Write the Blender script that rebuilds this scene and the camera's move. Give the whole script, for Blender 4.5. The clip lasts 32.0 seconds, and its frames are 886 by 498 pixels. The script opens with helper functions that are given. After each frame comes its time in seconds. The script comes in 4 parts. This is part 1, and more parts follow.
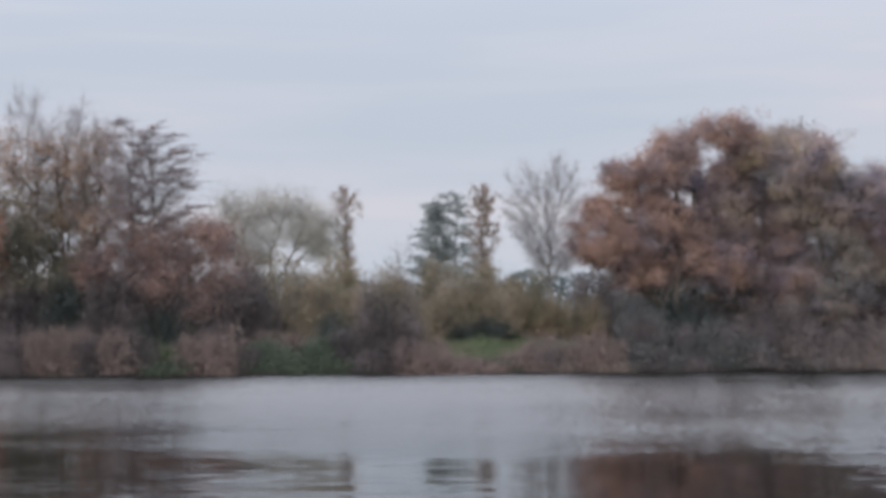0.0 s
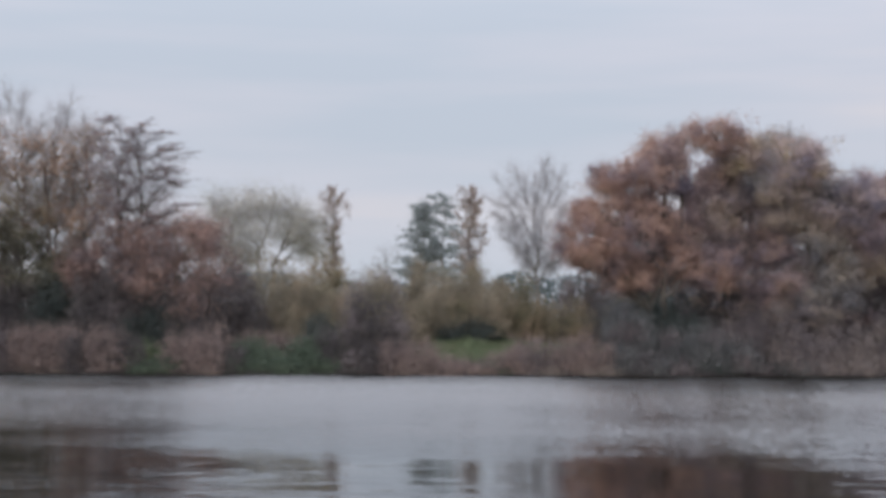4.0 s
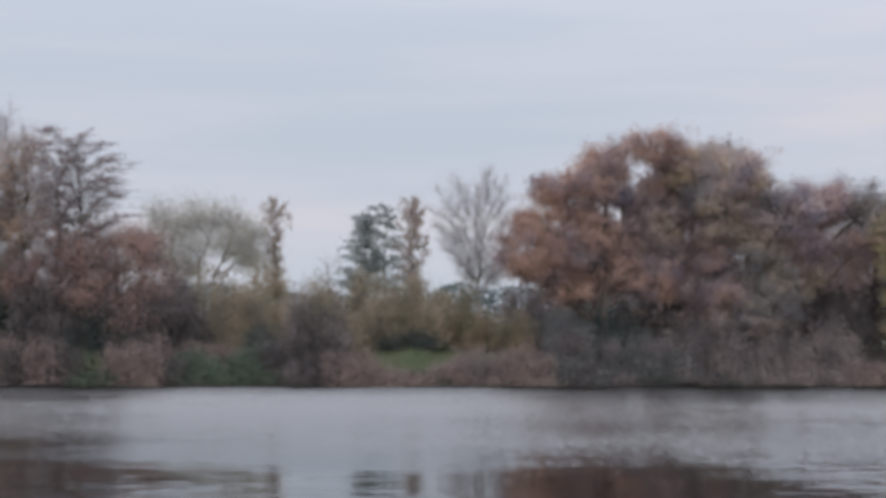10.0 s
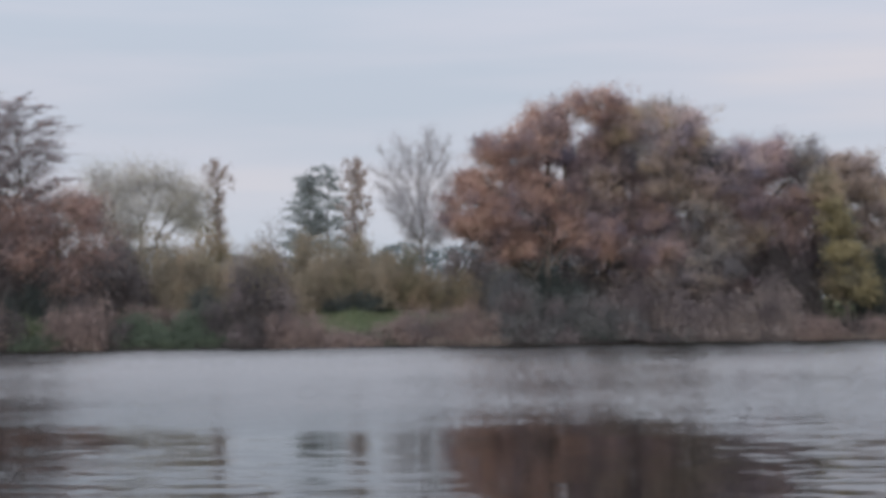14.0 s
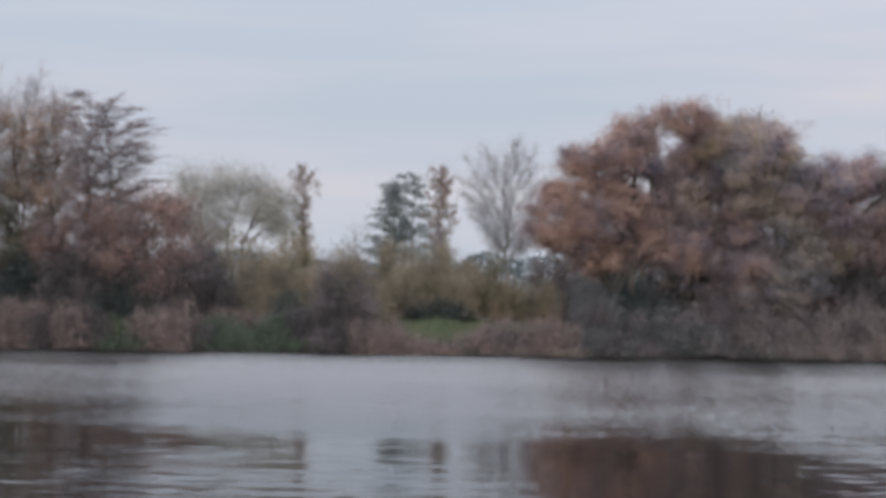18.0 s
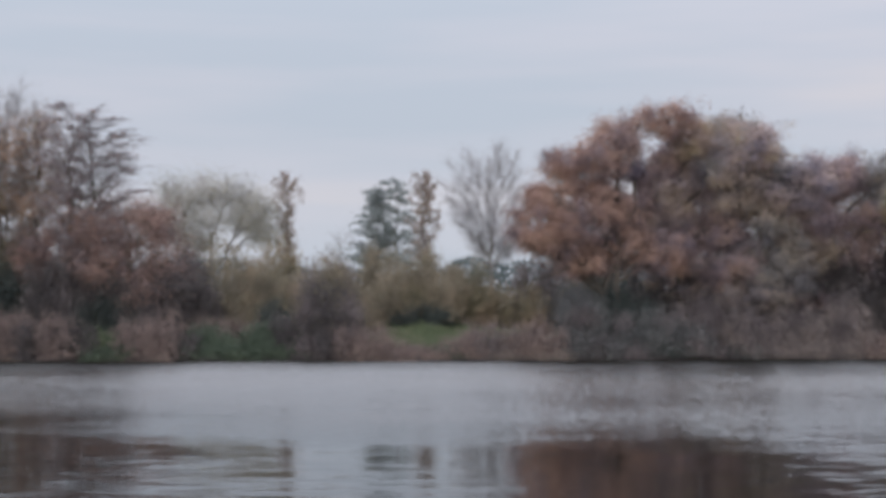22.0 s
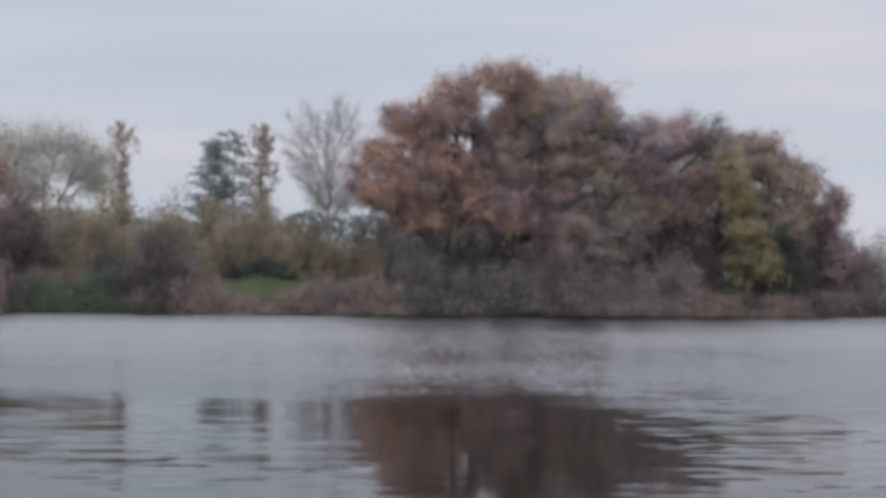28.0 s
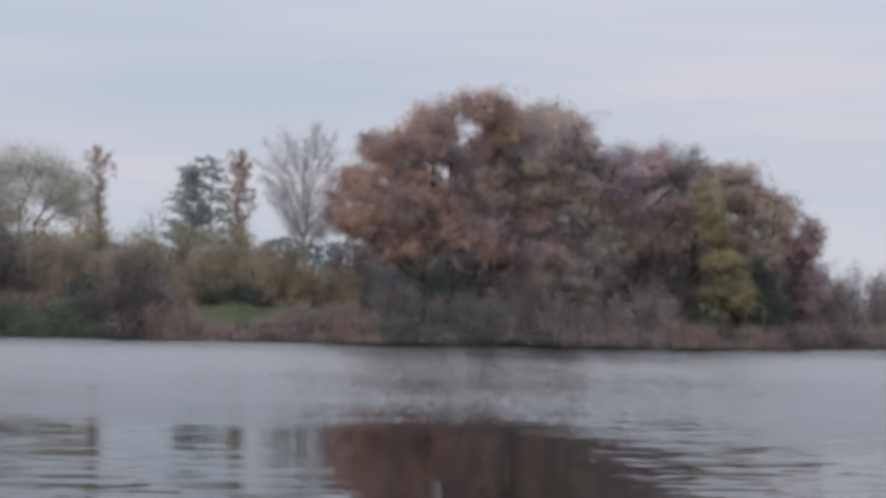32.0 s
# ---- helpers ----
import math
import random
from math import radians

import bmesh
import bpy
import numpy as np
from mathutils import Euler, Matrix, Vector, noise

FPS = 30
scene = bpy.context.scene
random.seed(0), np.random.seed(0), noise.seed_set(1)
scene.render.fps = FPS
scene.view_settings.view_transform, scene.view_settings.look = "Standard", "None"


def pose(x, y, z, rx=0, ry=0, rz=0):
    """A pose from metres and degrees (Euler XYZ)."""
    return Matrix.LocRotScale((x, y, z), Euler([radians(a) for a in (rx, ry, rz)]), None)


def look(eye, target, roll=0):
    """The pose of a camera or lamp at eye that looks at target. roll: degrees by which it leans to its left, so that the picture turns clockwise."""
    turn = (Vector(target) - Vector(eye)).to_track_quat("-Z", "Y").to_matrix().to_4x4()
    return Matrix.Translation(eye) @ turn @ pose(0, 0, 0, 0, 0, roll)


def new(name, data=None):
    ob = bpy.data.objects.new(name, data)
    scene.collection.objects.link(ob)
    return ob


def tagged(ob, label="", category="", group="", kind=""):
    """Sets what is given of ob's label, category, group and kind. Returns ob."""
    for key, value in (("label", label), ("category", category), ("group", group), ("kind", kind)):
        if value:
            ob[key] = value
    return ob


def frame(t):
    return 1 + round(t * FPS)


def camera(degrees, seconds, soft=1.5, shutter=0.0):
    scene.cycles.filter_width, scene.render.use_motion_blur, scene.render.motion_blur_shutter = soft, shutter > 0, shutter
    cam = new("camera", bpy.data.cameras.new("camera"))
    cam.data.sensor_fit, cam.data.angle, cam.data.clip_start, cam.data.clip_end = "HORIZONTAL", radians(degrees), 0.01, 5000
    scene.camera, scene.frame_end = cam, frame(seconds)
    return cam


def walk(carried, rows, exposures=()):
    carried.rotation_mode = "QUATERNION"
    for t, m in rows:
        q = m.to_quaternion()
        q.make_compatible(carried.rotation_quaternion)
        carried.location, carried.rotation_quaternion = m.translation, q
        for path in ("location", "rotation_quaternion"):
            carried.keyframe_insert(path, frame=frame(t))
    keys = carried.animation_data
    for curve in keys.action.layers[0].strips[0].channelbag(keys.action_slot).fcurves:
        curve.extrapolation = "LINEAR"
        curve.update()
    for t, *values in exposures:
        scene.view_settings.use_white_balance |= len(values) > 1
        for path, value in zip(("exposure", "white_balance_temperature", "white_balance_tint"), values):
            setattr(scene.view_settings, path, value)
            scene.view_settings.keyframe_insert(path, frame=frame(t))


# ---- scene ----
EYE = 3.8            # eye height over the water, standing on the near bank
cam = camera(29.0, 32.0, soft=4.6, shutter=0.5)


def view(t, turn, tilt, roll):
    """A row of the walk: a hand-held camera turning where it stands."""
    return t, pose(0, 0, EYE, 90 + tilt, 0, -turn) @ pose(0, 0, 0, 0, 0, roll)


WALK = (
    # seconds, turn to the right, tilt upwards, roll, in degrees
    (0.0, -2.306, 2.667, -0.46),
    (0.5, -2.371, 2.580, -0.44),
    (1.0, -2.425, 2.483, -0.23),
    (1.5, -2.482, 2.427, -0.19),
    (2.0, -2.378, 2.403, 0.08),
    (2.5, -2.240, 2.552, 0.10),
    (4.5, -1.451, 2.700, 0.42),
    (5.0, -0.537, 2.061, 0.39),
    (5.5, -0.208, 1.738, 0.36),
    (6.0, 0.000, 1.559, 0.31),
    (6.5, 0.165, 1.571, 0.33),
    (7.0, 0.363, 1.976, 0.28),
    (7.5, 0.549, 2.299, 0.15),
    (8.0, 0.649, 2.538, 0.10),
    (8.5, 0.610, 2.758, 0.12),
    (9.0, 0.402, 2.993, 0.08),
    (9.5, 0.210, 3.073, 0.00),
    (10.0, 0.056, 3.073, 0.05),
    (10.5, -0.027, 3.129, -0.08),
    (11.0, -0.191, 3.494, -0.32),
    (11.5, -0.231, 4.289, -0.65),
    (12.0, -0.239, 4.993, -0.41),
    (12.5, 1.901, 2.704, -0.70),
    (13.0, 2.012, 2.480, -0.74),
    (13.5, 2.040, 2.024, -0.92),
    (14.0, 1.948, 1.728, -0.70),
    (14.5, 0.886, 1.630, -0.39),
    (15.0, 0.712, 1.749, -0.25),
    (15.5, 0.476, 1.867, 0.24),
    (17.5, -0.828, 1.957, 1.08),
    (18.0, -0.863, 2.034, 0.85),
    (18.5, -0.864, 2.064, 0.59),
    (19.0, -0.880, 2.059, 0.44),
    (19.5, -0.885, 2.098, 0.40),
    (20.0, -0.807, 2.187, 0.29),
    (20.5, -0.727, 2.193, 0.15),
    (21.0, -0.681, 2.194, 0.03),
    (21.5, -0.527, 2.228, -0.03),
    (22.0, -0.341, 2.218, -0.14),
    (22.5, -0.210, 2.140, -0.22),
    (23.0, -0.084, 2.123, -0.32),
    (23.5, 0.081, 2.120, -0.45),
    (24.0, 0.328, 2.030, -0.49),
    (24.5, 0.666, 1.833, -0.64),
    (26.5, 1.682, 0.395, -1.12),
    (27.0, 2.093, 0.144, -0.79),
    (27.5, 4.213, 0.536, -0.23),
    (28.0, 5.088, 0.718, 0.60),
    (28.5, 5.122, 1.186, 0.76),
    (29.0, 5.075, 1.437, 0.88),
    (29.5, 5.092, 1.591, 0.85),
    (30.0, 5.170, 1.865, 1.20),
    (30.5, 5.354, 1.853, 1.06),
    (31.0, 5.527, 1.804, 1.09),
    (31.5, 5.665, 1.776, 1.10),
    (32.0, 5.863, 1.675, 1.21),
)
walk(cam, [view(*row) for row in WALK], exposures=((0.0, 0.09), (11.0, 0.07), (20.0, 0.05), (27.0, 0.03), (32.0, 0.03)))

# ---- world and light: an even overcast in late autumn ----
SUN_HEIGHT, SUN_ROUND = 38, 200


def nodes_of(tree):
    tree.nodes.clear()

    def add(kind, **values):
        node = tree.nodes.new(kind)
        for key, value in values.items():
            if key in node.inputs:
                node.inputs[key].default_value = value
        return node
    return add, tree.links.new


def ramp_of(add, stops):
    node = add("ShaderNodeValToRGB")
    while len(node.color_ramp.elements) < len(stops):
        node.color_ramp.elements.new(0.5)
    for element, (place, colour) in zip(node.color_ramp.elements, stops):
        element.position = place
        element.color = (*colour, 1) if len(colour) == 3 else colour
    return node


def sky_world():
    world = bpy.data.worlds.new("overcast_sky")
    scene.world = world
    world.use_nodes = True
    add, link = nodes_of(world.node_tree)
    out = add("ShaderNodeOutputWorld")
    back = add("ShaderNodeBackground", Strength=1.0)
    sky = add("ShaderNodeTexSky")
    sky.sky_type, sky.sun_disc = "NISHITA", False
    sky.sun_elevation, sky.sun_rotation = radians(SUN_HEIGHT), radians(SUN_ROUND)
    thin = add("ShaderNodeVectorMath")
    thin.operation = "SCALE"
    thin.inputs["Scale"].default_value = 0.06
    link(sky.outputs[0], thin.inputs[0])
    co = add("ShaderNodeTexCoord")
    # long flat cloud banks
    flat = add("ShaderNodeMapping")
    flat.inputs["Scale"].default_value = (1.0, 1.0, 9.0)
    flat.inputs["Rotation"].default_value = (0, radians(2.5), 0)
    link(co.outputs["Generated"], flat.inputs["Vector"])
    banks = add("ShaderNodeTexNoise", Scale=2.6, Detail=4.0, Roughness=0.48)
    link(flat.outputs[0], banks.inputs["Vector"])
    tones = ramp_of(add, [(0.34, (0.54, 0.593, 0.69)), (0.5, (0.61, 0.63, 0.72)), (0.66, (0.69, 0.668, 0.725))])
    link(banks.outputs["Fac"], tones.inputs["Fac"])
    # an overcast sky is brighter overhead than low down
    axes = add("ShaderNodeSeparateXYZ")
    link(co.outputs["Generated"], axes.inputs[0])
    lift = add("ShaderNodeFloatCurve")
    curve = lift.mapping.curves[0]
    curve.points[0].location, curve.points[1].location = (0.0, 0.32), (1.0, 1.0)
    for place in ((0.16, 0.32), (0.22, 0.37), (0.32, 0.6), (0.5, 0.88), (0.8, 0.99)):
        curve.points.new(*place)
    lift.mapping.update()
    link(axes.outputs["Z"], lift.inputs["Value"])
    bright = add("ShaderNodeMath")
    bright.operation = "MULTIPLY"
    bright.inputs[1].default_value = 3.125
    link(lift.outputs[0], bright.inputs[0])
    cloud = add("ShaderNodeVectorMath")
    cloud.operation = "SCALE"
    link(tones.outputs["Color"], cloud.inputs[0])
    link(bright.outputs[0], cloud.inputs["Scale"])
    mix = add("ShaderNodeMix")
    mix.data_type = "RGBA"
    mix.inputs["Factor"].default_value = 0.9
    link(thin.outputs[0], mix.inputs["A"])
    link(cloud.outputs[0], mix.inputs["B"])
    link(mix.outputs["Result"], back.inputs["Color"])
    link(back.outputs[0], out.inputs["Surface"])


sky_world()
sun = new("sun", bpy.data.lights.new("sun", "SUN"))
sun.data.energy, sun.data.angle, sun.data.color = 1.5, radians(40), (1.0, 0.97, 0.93)
sun.matrix_world = look((-40, -90, 80), (0, 140, 5))


# ---- materials ----
def surface(name, rough=0.8, metal=0.0):
    mat = bpy.data.materials.new(name)
    mat.use_nodes = True
    add, link = nodes_of(mat.node_tree)
    out = add("ShaderNodeOutputMaterial")
    shader = add("ShaderNodeBsdfPrincipled", Roughness=rough, Metallic=metal)
    link(shader.outputs[0], out.inputs["Surface"])
    return mat, add, link, shader


def leaf_material(name, tones, patch=0.82):
    """Leaves: each its own tone out of the ramp, shifted in patches of a metre or two; some light comes through."""
    mat, add, link, shader = surface(name, 0.75)
    shader.inputs["Specular IOR Level"].default_value = 0.25
    geo = add("ShaderNodeNewGeometry")
    co = add("ShaderNodeTexCoord")
    big = add("ShaderNodeTexNoise", Scale=0.3, Detail=4.0, Roughness=0.6)
    link(co.outputs["Object"], big.inputs["Vector"])
    wide = add("ShaderNodeMapRange")
    wide.inputs["From Min"].default_value, wide.inputs["From Max"].default_value = 0.36, 0.64
    link(big.outputs["Fac"], wide.inputs["Value"])
    blend = add("ShaderNodeMix")
    blend.inputs["Factor"].default_value = patch
    link(geo.outputs["Random Per Island"], blend.inputs["A"])
    link(wide.outputs[0], blend.inputs["B"])
    ramp = ramp_of(add, [(i / (len(tones) - 1), c) for i, c in enumerate(tones)])
    link(blend.outputs["Result"], ramp.inputs["Fac"])
    link(ramp.outputs["Color"], shader.inputs["Base Color"])
    tree = mat.node_tree
    out = [n for n in tree.nodes if n.bl_idname == "ShaderNodeOutputMaterial"][0]
    through_light = add("ShaderNodeBsdfTranslucent")
    link(ramp.outputs["Color"], through_light.inputs["Color"])
    both = add("ShaderNodeMixShader")
    both.inputs[0].default_value = 0.45
    link(shader.outputs[0], both.inputs[1])
    link(through_light.outputs[0], both.inputs[2])
    link(both.outputs[0], out.inputs["Surface"])
    return mat


def bark_material(name, dark, light):
    mat, add, link, shader = surface(name, 0.9)
    co = add("ShaderNodeTexCoord")
    stretch = add("ShaderNodeMapping")
    stretch.inputs["Scale"].default_value = (6, 6, 1.2)
    link(co.outputs["Object"], stretch.inputs["Vector"])
    grain = add("ShaderNodeTexNoise", Scale=3.0, Detail=6.0, Roughness=0.65)
    link(stretch.outputs[0], grain.inputs["Vector"])
    moss = add("ShaderNodeTexNoise", Scale=0.5, Detail=3.0)
    link(co.outputs["Object"], moss.inputs["Vector"])
    add_up = add("ShaderNodeMath")
    add_up.operation = "ADD"
    link(grain.outputs["Fac"], add_up.inputs[0])
    link(moss.outputs["Fac"], add_up.inputs[1])
    ramp = ramp_of(add, [(0.35, dark), (0.75, light)])
    half = add("ShaderNodeMath")
    half.operation = "MULTIPLY"
    half.inputs[1].default_value = 0.5
    link(add_up.outputs[0], half.inputs[0])
    link(half.outputs[0], ramp.inputs["Fac"])
    link(ramp.outputs["Color"], shader.inputs["Base Color"])
    bump = add("ShaderNodeBump", Strength=0.6, Distance=0.03)
    link(grain.outputs["Fac"], bump.inputs["Height"])
    link(bump.outputs[0], shader.inputs["Normal"])
    return mat


def ground_material():
    mat, add, link, shader = surface("grassy_earth", 0.95)
    co = add("ShaderNodeTexCoord")
    big = add("ShaderNodeTexNoise", Scale=0.12, Detail=5.0, Roughness=0.6)
    fine = add("ShaderNodeTexNoise", Scale=5.0, Detail=5.0, Roughness=0.7)
    for node in (big, fine):
        link(co.outputs["Object"], node.inputs["Vector"])
    a = ramp_of(add, [(0.35, (0.08, 0.1, 0.045)), (0.5, (0.12, 0.14, 0.06)), (0.65, (0.16, 0.125, 0.08))])
    b = ramp_of(add, [(0.3, (0.06, 0.06, 0.035)), (0.7, (0.16, 0.2, 0.08))])
    link(big.outputs["Fac"], a.inputs["Fac"])
    link(fine.outputs["Fac"], b.inputs["Fac"])
    mix = add("ShaderNodeMix")
    mix.data_type = "RGBA"
    mix.inputs["Factor"].default_value = 0.45
    link(a.outputs["Color"], mix.inputs["A"])
    link(b.outputs["Color"], mix.inputs["B"])
    # bare wet mud by the water line
    axes = add("ShaderNodeSeparateXYZ")
    link(co.outputs["Object"], axes.inputs[0])
    wet = add("ShaderNodeMapRange")
    wet.inputs["From Min"].default_value, wet.inputs["From Max"].default_value = 0.5, 1.5
    link(axes.outputs["Z"], wet.inputs["Value"])
    mud = add("ShaderNodeMix")
    mud.data_type = "RGBA"
    mud.inputs["A"].default_value = (0.055, 0.045, 0.036, 1)
    link(wet.outputs[0], mud.inputs["Factor"])
    link(mix.outputs["Result"], mud.inputs["B"])
    link(mud.outputs["Result"], shader.inputs["Base Color"])
    bump = add("ShaderNodeBump", Strength=0.8, Distance=0.12)
    link(fine.outputs["Fac"], bump.inputs["Height"])
    link(bump.outputs[0], shader.inputs["Normal"])
    return mat


def water_material():
    """Peaty lake water: a near calm sheet towards the near bank, ruffled by wind farther out."""
    mat, add, link, shader = surface("lake_water", 0.1)
    shader.inputs["Base Color"].default_value = (0.005, 0.005, 0.004, 1)
    shader.inputs["IOR"].default_value = 1.34
    shader.inputs["Specular IOR Level"].default_value = 0.5
    co = add("ShaderNodeTexCoord")
    axes = add("ShaderNodeSeparateXYZ")
    link(co.outputs["Object"], axes.inputs[0])
    # uneven edge of the wind patch
    edge = add("ShaderNodeTexNoise", Scale=1.0, Detail=2.5, Roughness=0.55)
    spread = add("ShaderNodeMapping")
    spread.inputs["Scale"].default_value = (0.05, 0.12, 1)
    link(co.outputs["Object"], spread.inputs["Vector"])
    link(spread.outputs[0], edge.inputs["Vector"])
    shift = add("ShaderNodeMath")
    shift.operation = "MULTIPLY_ADD"
    shift.inputs[1].default_value = 26.0
    link(edge.outputs["Fac"], shift.inputs[0])
    link(axes.outputs["Y"], shift.inputs[2])
    wind = add("ShaderNodeMapRange")
    wind.interpolation_type = "SMOOTHSTEP"
    wind.inputs["From Min"].default_value, wind.inputs["From Max"].default_value = 54.0, 84.0
    slant = add("ShaderNodeMath")
    slant.operation = "MULTIPLY_ADD"
    slant.inputs[1].default_value = 0.4
    link(axes.outputs["X"], slant.inputs[0])
    link(shift.outputs[0], slant.inputs[2])
    link(slant.outputs[0], wind.inputs["Value"])
    rough = add("ShaderNodeMix")
    rough.inputs["A"].default_value, rough.inputs["B"].default_value = 0.05, 0.15
    link(wind.outputs[0], rough.inputs["Factor"])
    link(rough.outputs["Result"], shader.inputs["Roughness"])

    def slopes(size_x, size_y, turn, detail, roughness, along, across):
        """Random slopes of the water's skin, in patches of that size in metres."""
        place = add("ShaderNodeMapping")
        place.inputs["Scale"].default_value = (1 / size_x, 1 / size_y, 1)
        place.inputs["Rotation"].default_value = (0, 0, radians(turn))
        link(co.outputs["Object"], place.inputs["Vector"])
        node = add("ShaderNodeTexNoise", Scale=1.0, Detail=detail, Roughness=roughness)
        link(place.outputs[0], node.inputs["Vector"])
        centred = vector("SUBTRACT", node.outputs["Color"], (0.5, 0.5, 0.5))
        return node, vector("MULTIPLY", centred, (along, across, 0))

    def vector(kind, a, b):
        node = add("ShaderNodeVectorMath")
        node.operation = kind
        for k, value in enumerate((a, b)):
            if isinstance(value, tuple):
                node.inputs[k].default_value = value
            else:
                link(value, node.inputs[k])
        return node.outputs[0]

    def between(value, low, high, to_low, to_high):
        node = add("ShaderNodeMapRange")
        node.interpolation_type = "SMOOTHSTEP"
        for key, number in zip(("From Min", "From Max", "To Min", "To Max"), (low, high, to_low, to_high)):
            node.inputs[key].default_value = number
        link(value, node.inputs["Value"])
        return node.outputs[0]

    # wind ripples far out, leaning before the wind, stronger in cat's-paws
    chop = slopes(0.1, 0.3, 12, 3.0, 0.65, 0.05, 0.3)[1]
    chop = vector("ADD", chop, (0.0, -0.094, 0.0))
    paws = slopes(10.0, 18.0, 12, 4.0, 0.6, 0, 0)[0]
    chop = vector("MULTIPLY", chop, between(paws.outputs["Fac"], 0.35, 0.65, 0.94, 1.06))
    flecks = slopes(0.35, 2.0, 14, 2.0, 0.6, 0, 0)[0]
    chop = vector("MULTIPLY", chop, between(flecks.outputs["Fac"], 0.3, 0.7, 0.86, 1.14))
    chop = vector("MULTIPLY", chop, between(axes.outputs["Y"], 70.0, 118.0, 0.85, 2.0))
    chop = vector("MULTIPLY", chop, between(axes.outputs["Y"], 112.0, 142.0, 1.0, 2.2))
    chop = vector("MULTIPLY", chop, wind.outputs[0])
    # long low swell near the bank, in patches
    swell = slopes(1.0, 0.4, 5, 3.0, 0.6, 0.02, 0.135)[1]
    waves = slopes(1.7, 0.34, -3, 2.0, 0.5, 0.012, 0.17)[1]
    swell = vector("ADD", vector("MULTIPLY", swell, (0.6, 0.6, 0.6)), waves)
    patch = slopes(16.0, 12.0, -10, 1.0, 0.5, 0, 0)[0]
    swell = vector("MULTIPLY", swell, between(patch.outputs["Fac"], 0.35, 0.65, 0.3, 1.0))
    swell = vector("MULTIPLY", swell, between(axes.outputs["Y"], 36.0, 60.0, 1.5, 0.7))
    swell = vector("ADD", swell, (0.0, -0.016, 0.0))
    # a calm lane runs out from the near bank, with ripples to both sides of it
    lane = add("ShaderNodeMath")
    lane.operation = "SUBTRACT"
    lane.inputs[1].default_value = 4.6
    link(axes.outputs["X"], lane.inputs[0])
    aside = add("ShaderNodeMath")
    aside.operation = "ABSOLUTE"
    link(lane.outputs[0], aside.inputs[0])
    swell = vector("MULTIPLY", swell, between(aside.outputs[0], 2.4, 4.2, 0.3, 1.0))
    skin = vector("ADD", vector("ADD", chop, swell), (0, 0, 1))
    unit = add("ShaderNodeVectorMath")
    unit.operation = "NORMALIZE"
    link(skin, unit.inputs[0])
    link(unit.outputs[0], shader.inputs["Normal"])
    return mat


# OAK and BROWN to PLUM: bluish low tones put the haze into the leaf colour
OAK = leaf_material("russet_oak_leaves", [(0.171, 0.149, 0.181), (0.284, 0.206, 0.199), (0.388, 0.255, 0.209), (0.436, 0.295, 0.229)], 0.88)
RUST = leaf_material("thinning_orange_leaves", [(0.22, 0.17, 0.145), (0.34, 0.235, 0.18), (0.44, 0.305, 0.22)])
FLAME = leaf_material("bright_orange_leaves", [(0.257, 0.13, 0.086), (0.361, 0.19, 0.119), (0.437, 0.25, 0.151)])
BROWN = leaf_material("dull_brown_leaves", [(0.176, 0.169, 0.218), (0.336, 0.281, 0.289), (0.411, 0.319, 0.269), (0.435, 0.357, 0.244)], 0.88)
UMBER = leaf_material("umber_leaves", [(0.167, 0.163, 0.215), (0.335, 0.281, 0.308), (0.421, 0.327, 0.289), (0.466, 0.377, 0.258)], 0.88)
HAZEL = leaf_material("ochre_brown_leaves", [(0.182, 0.173, 0.196), (0.3, 0.248, 0.237), (0.356, 0.283, 0.231), (0.393, 0.311, 0.215)], 0.88)
HEATHER = leaf_material("grey_mauve_brown_leaves", [(0.156, 0.144, 0.192), (0.292, 0.22, 0.222), (0.384, 0.266, 0.213)], 0.88)
MOSS = leaf_material("olive_brown_leaves", [(0.153, 0.155, 0.182), (0.255, 0.23, 0.216), (0.341, 0.278, 0.214)], 0.88)
PLUM = leaf_material("purplish_brown_leaves", [(0.166, 0.146, 0.184), (0.324, 0.244, 0.253), (0.414, 0.293, 0.232)], 0.88)
MAROON = leaf_material("maroon_leaves", [(0.178, 0.135, 0.148), (0.248, 0.18, 0.184), (0.303, 0.224, 0.208)], 0.88)
# slate tone for crown hollows, with their shade in the leaf colour
SLATE = leaf_material("slate_green_shade_leaves", [(0.129, 0.147, 0.159), (0.189, 0.205, 0.21), (0.249, 0.252, 0.243)], 0.88)
RED = leaf_material("red_brown_leaves", [(0.13, 0.115, 0.125), (0.275, 0.189, 0.167), (0.363, 0.24, 0.196)])
YELLOW = leaf_material("yellow_green_leaves", [(0.17, 0.149, 0.089), (0.261, 0.225, 0.127), (0.329, 0.279, 0.152)])
OLIVE = leaf_material("olive_leaves", [(0.137, 0.126, 0.09), (0.211, 0.187, 0.125), (0.291, 0.233, 0.164), (0.34, 0.244, 0.178)])
BRUSH = leaf_material("brown_grey_scrub_leaves", [(0.171, 0.147, 0.144), (0.251, 0.211, 0.197), (0.331, 0.275, 0.246)])
DARK_OLIVE = leaf_material("dark_olive_leaves", [(0.085, 0.086, 0.072), (0.13, 0.122, 0.092), (0.18, 0.158, 0.112)])
FADED = leaf_material("faded_pinkish_brown_leaves", [(0.237, 0.19, 0.174), (0.299, 0.237, 0.206), (0.354, 0.285, 0.239)])
WILLOW = leaf_material("grey_green_willow_leaves", [(0.276, 0.27, 0.239), (0.396, 0.378, 0.328), (0.497, 0.459, 0.386)])
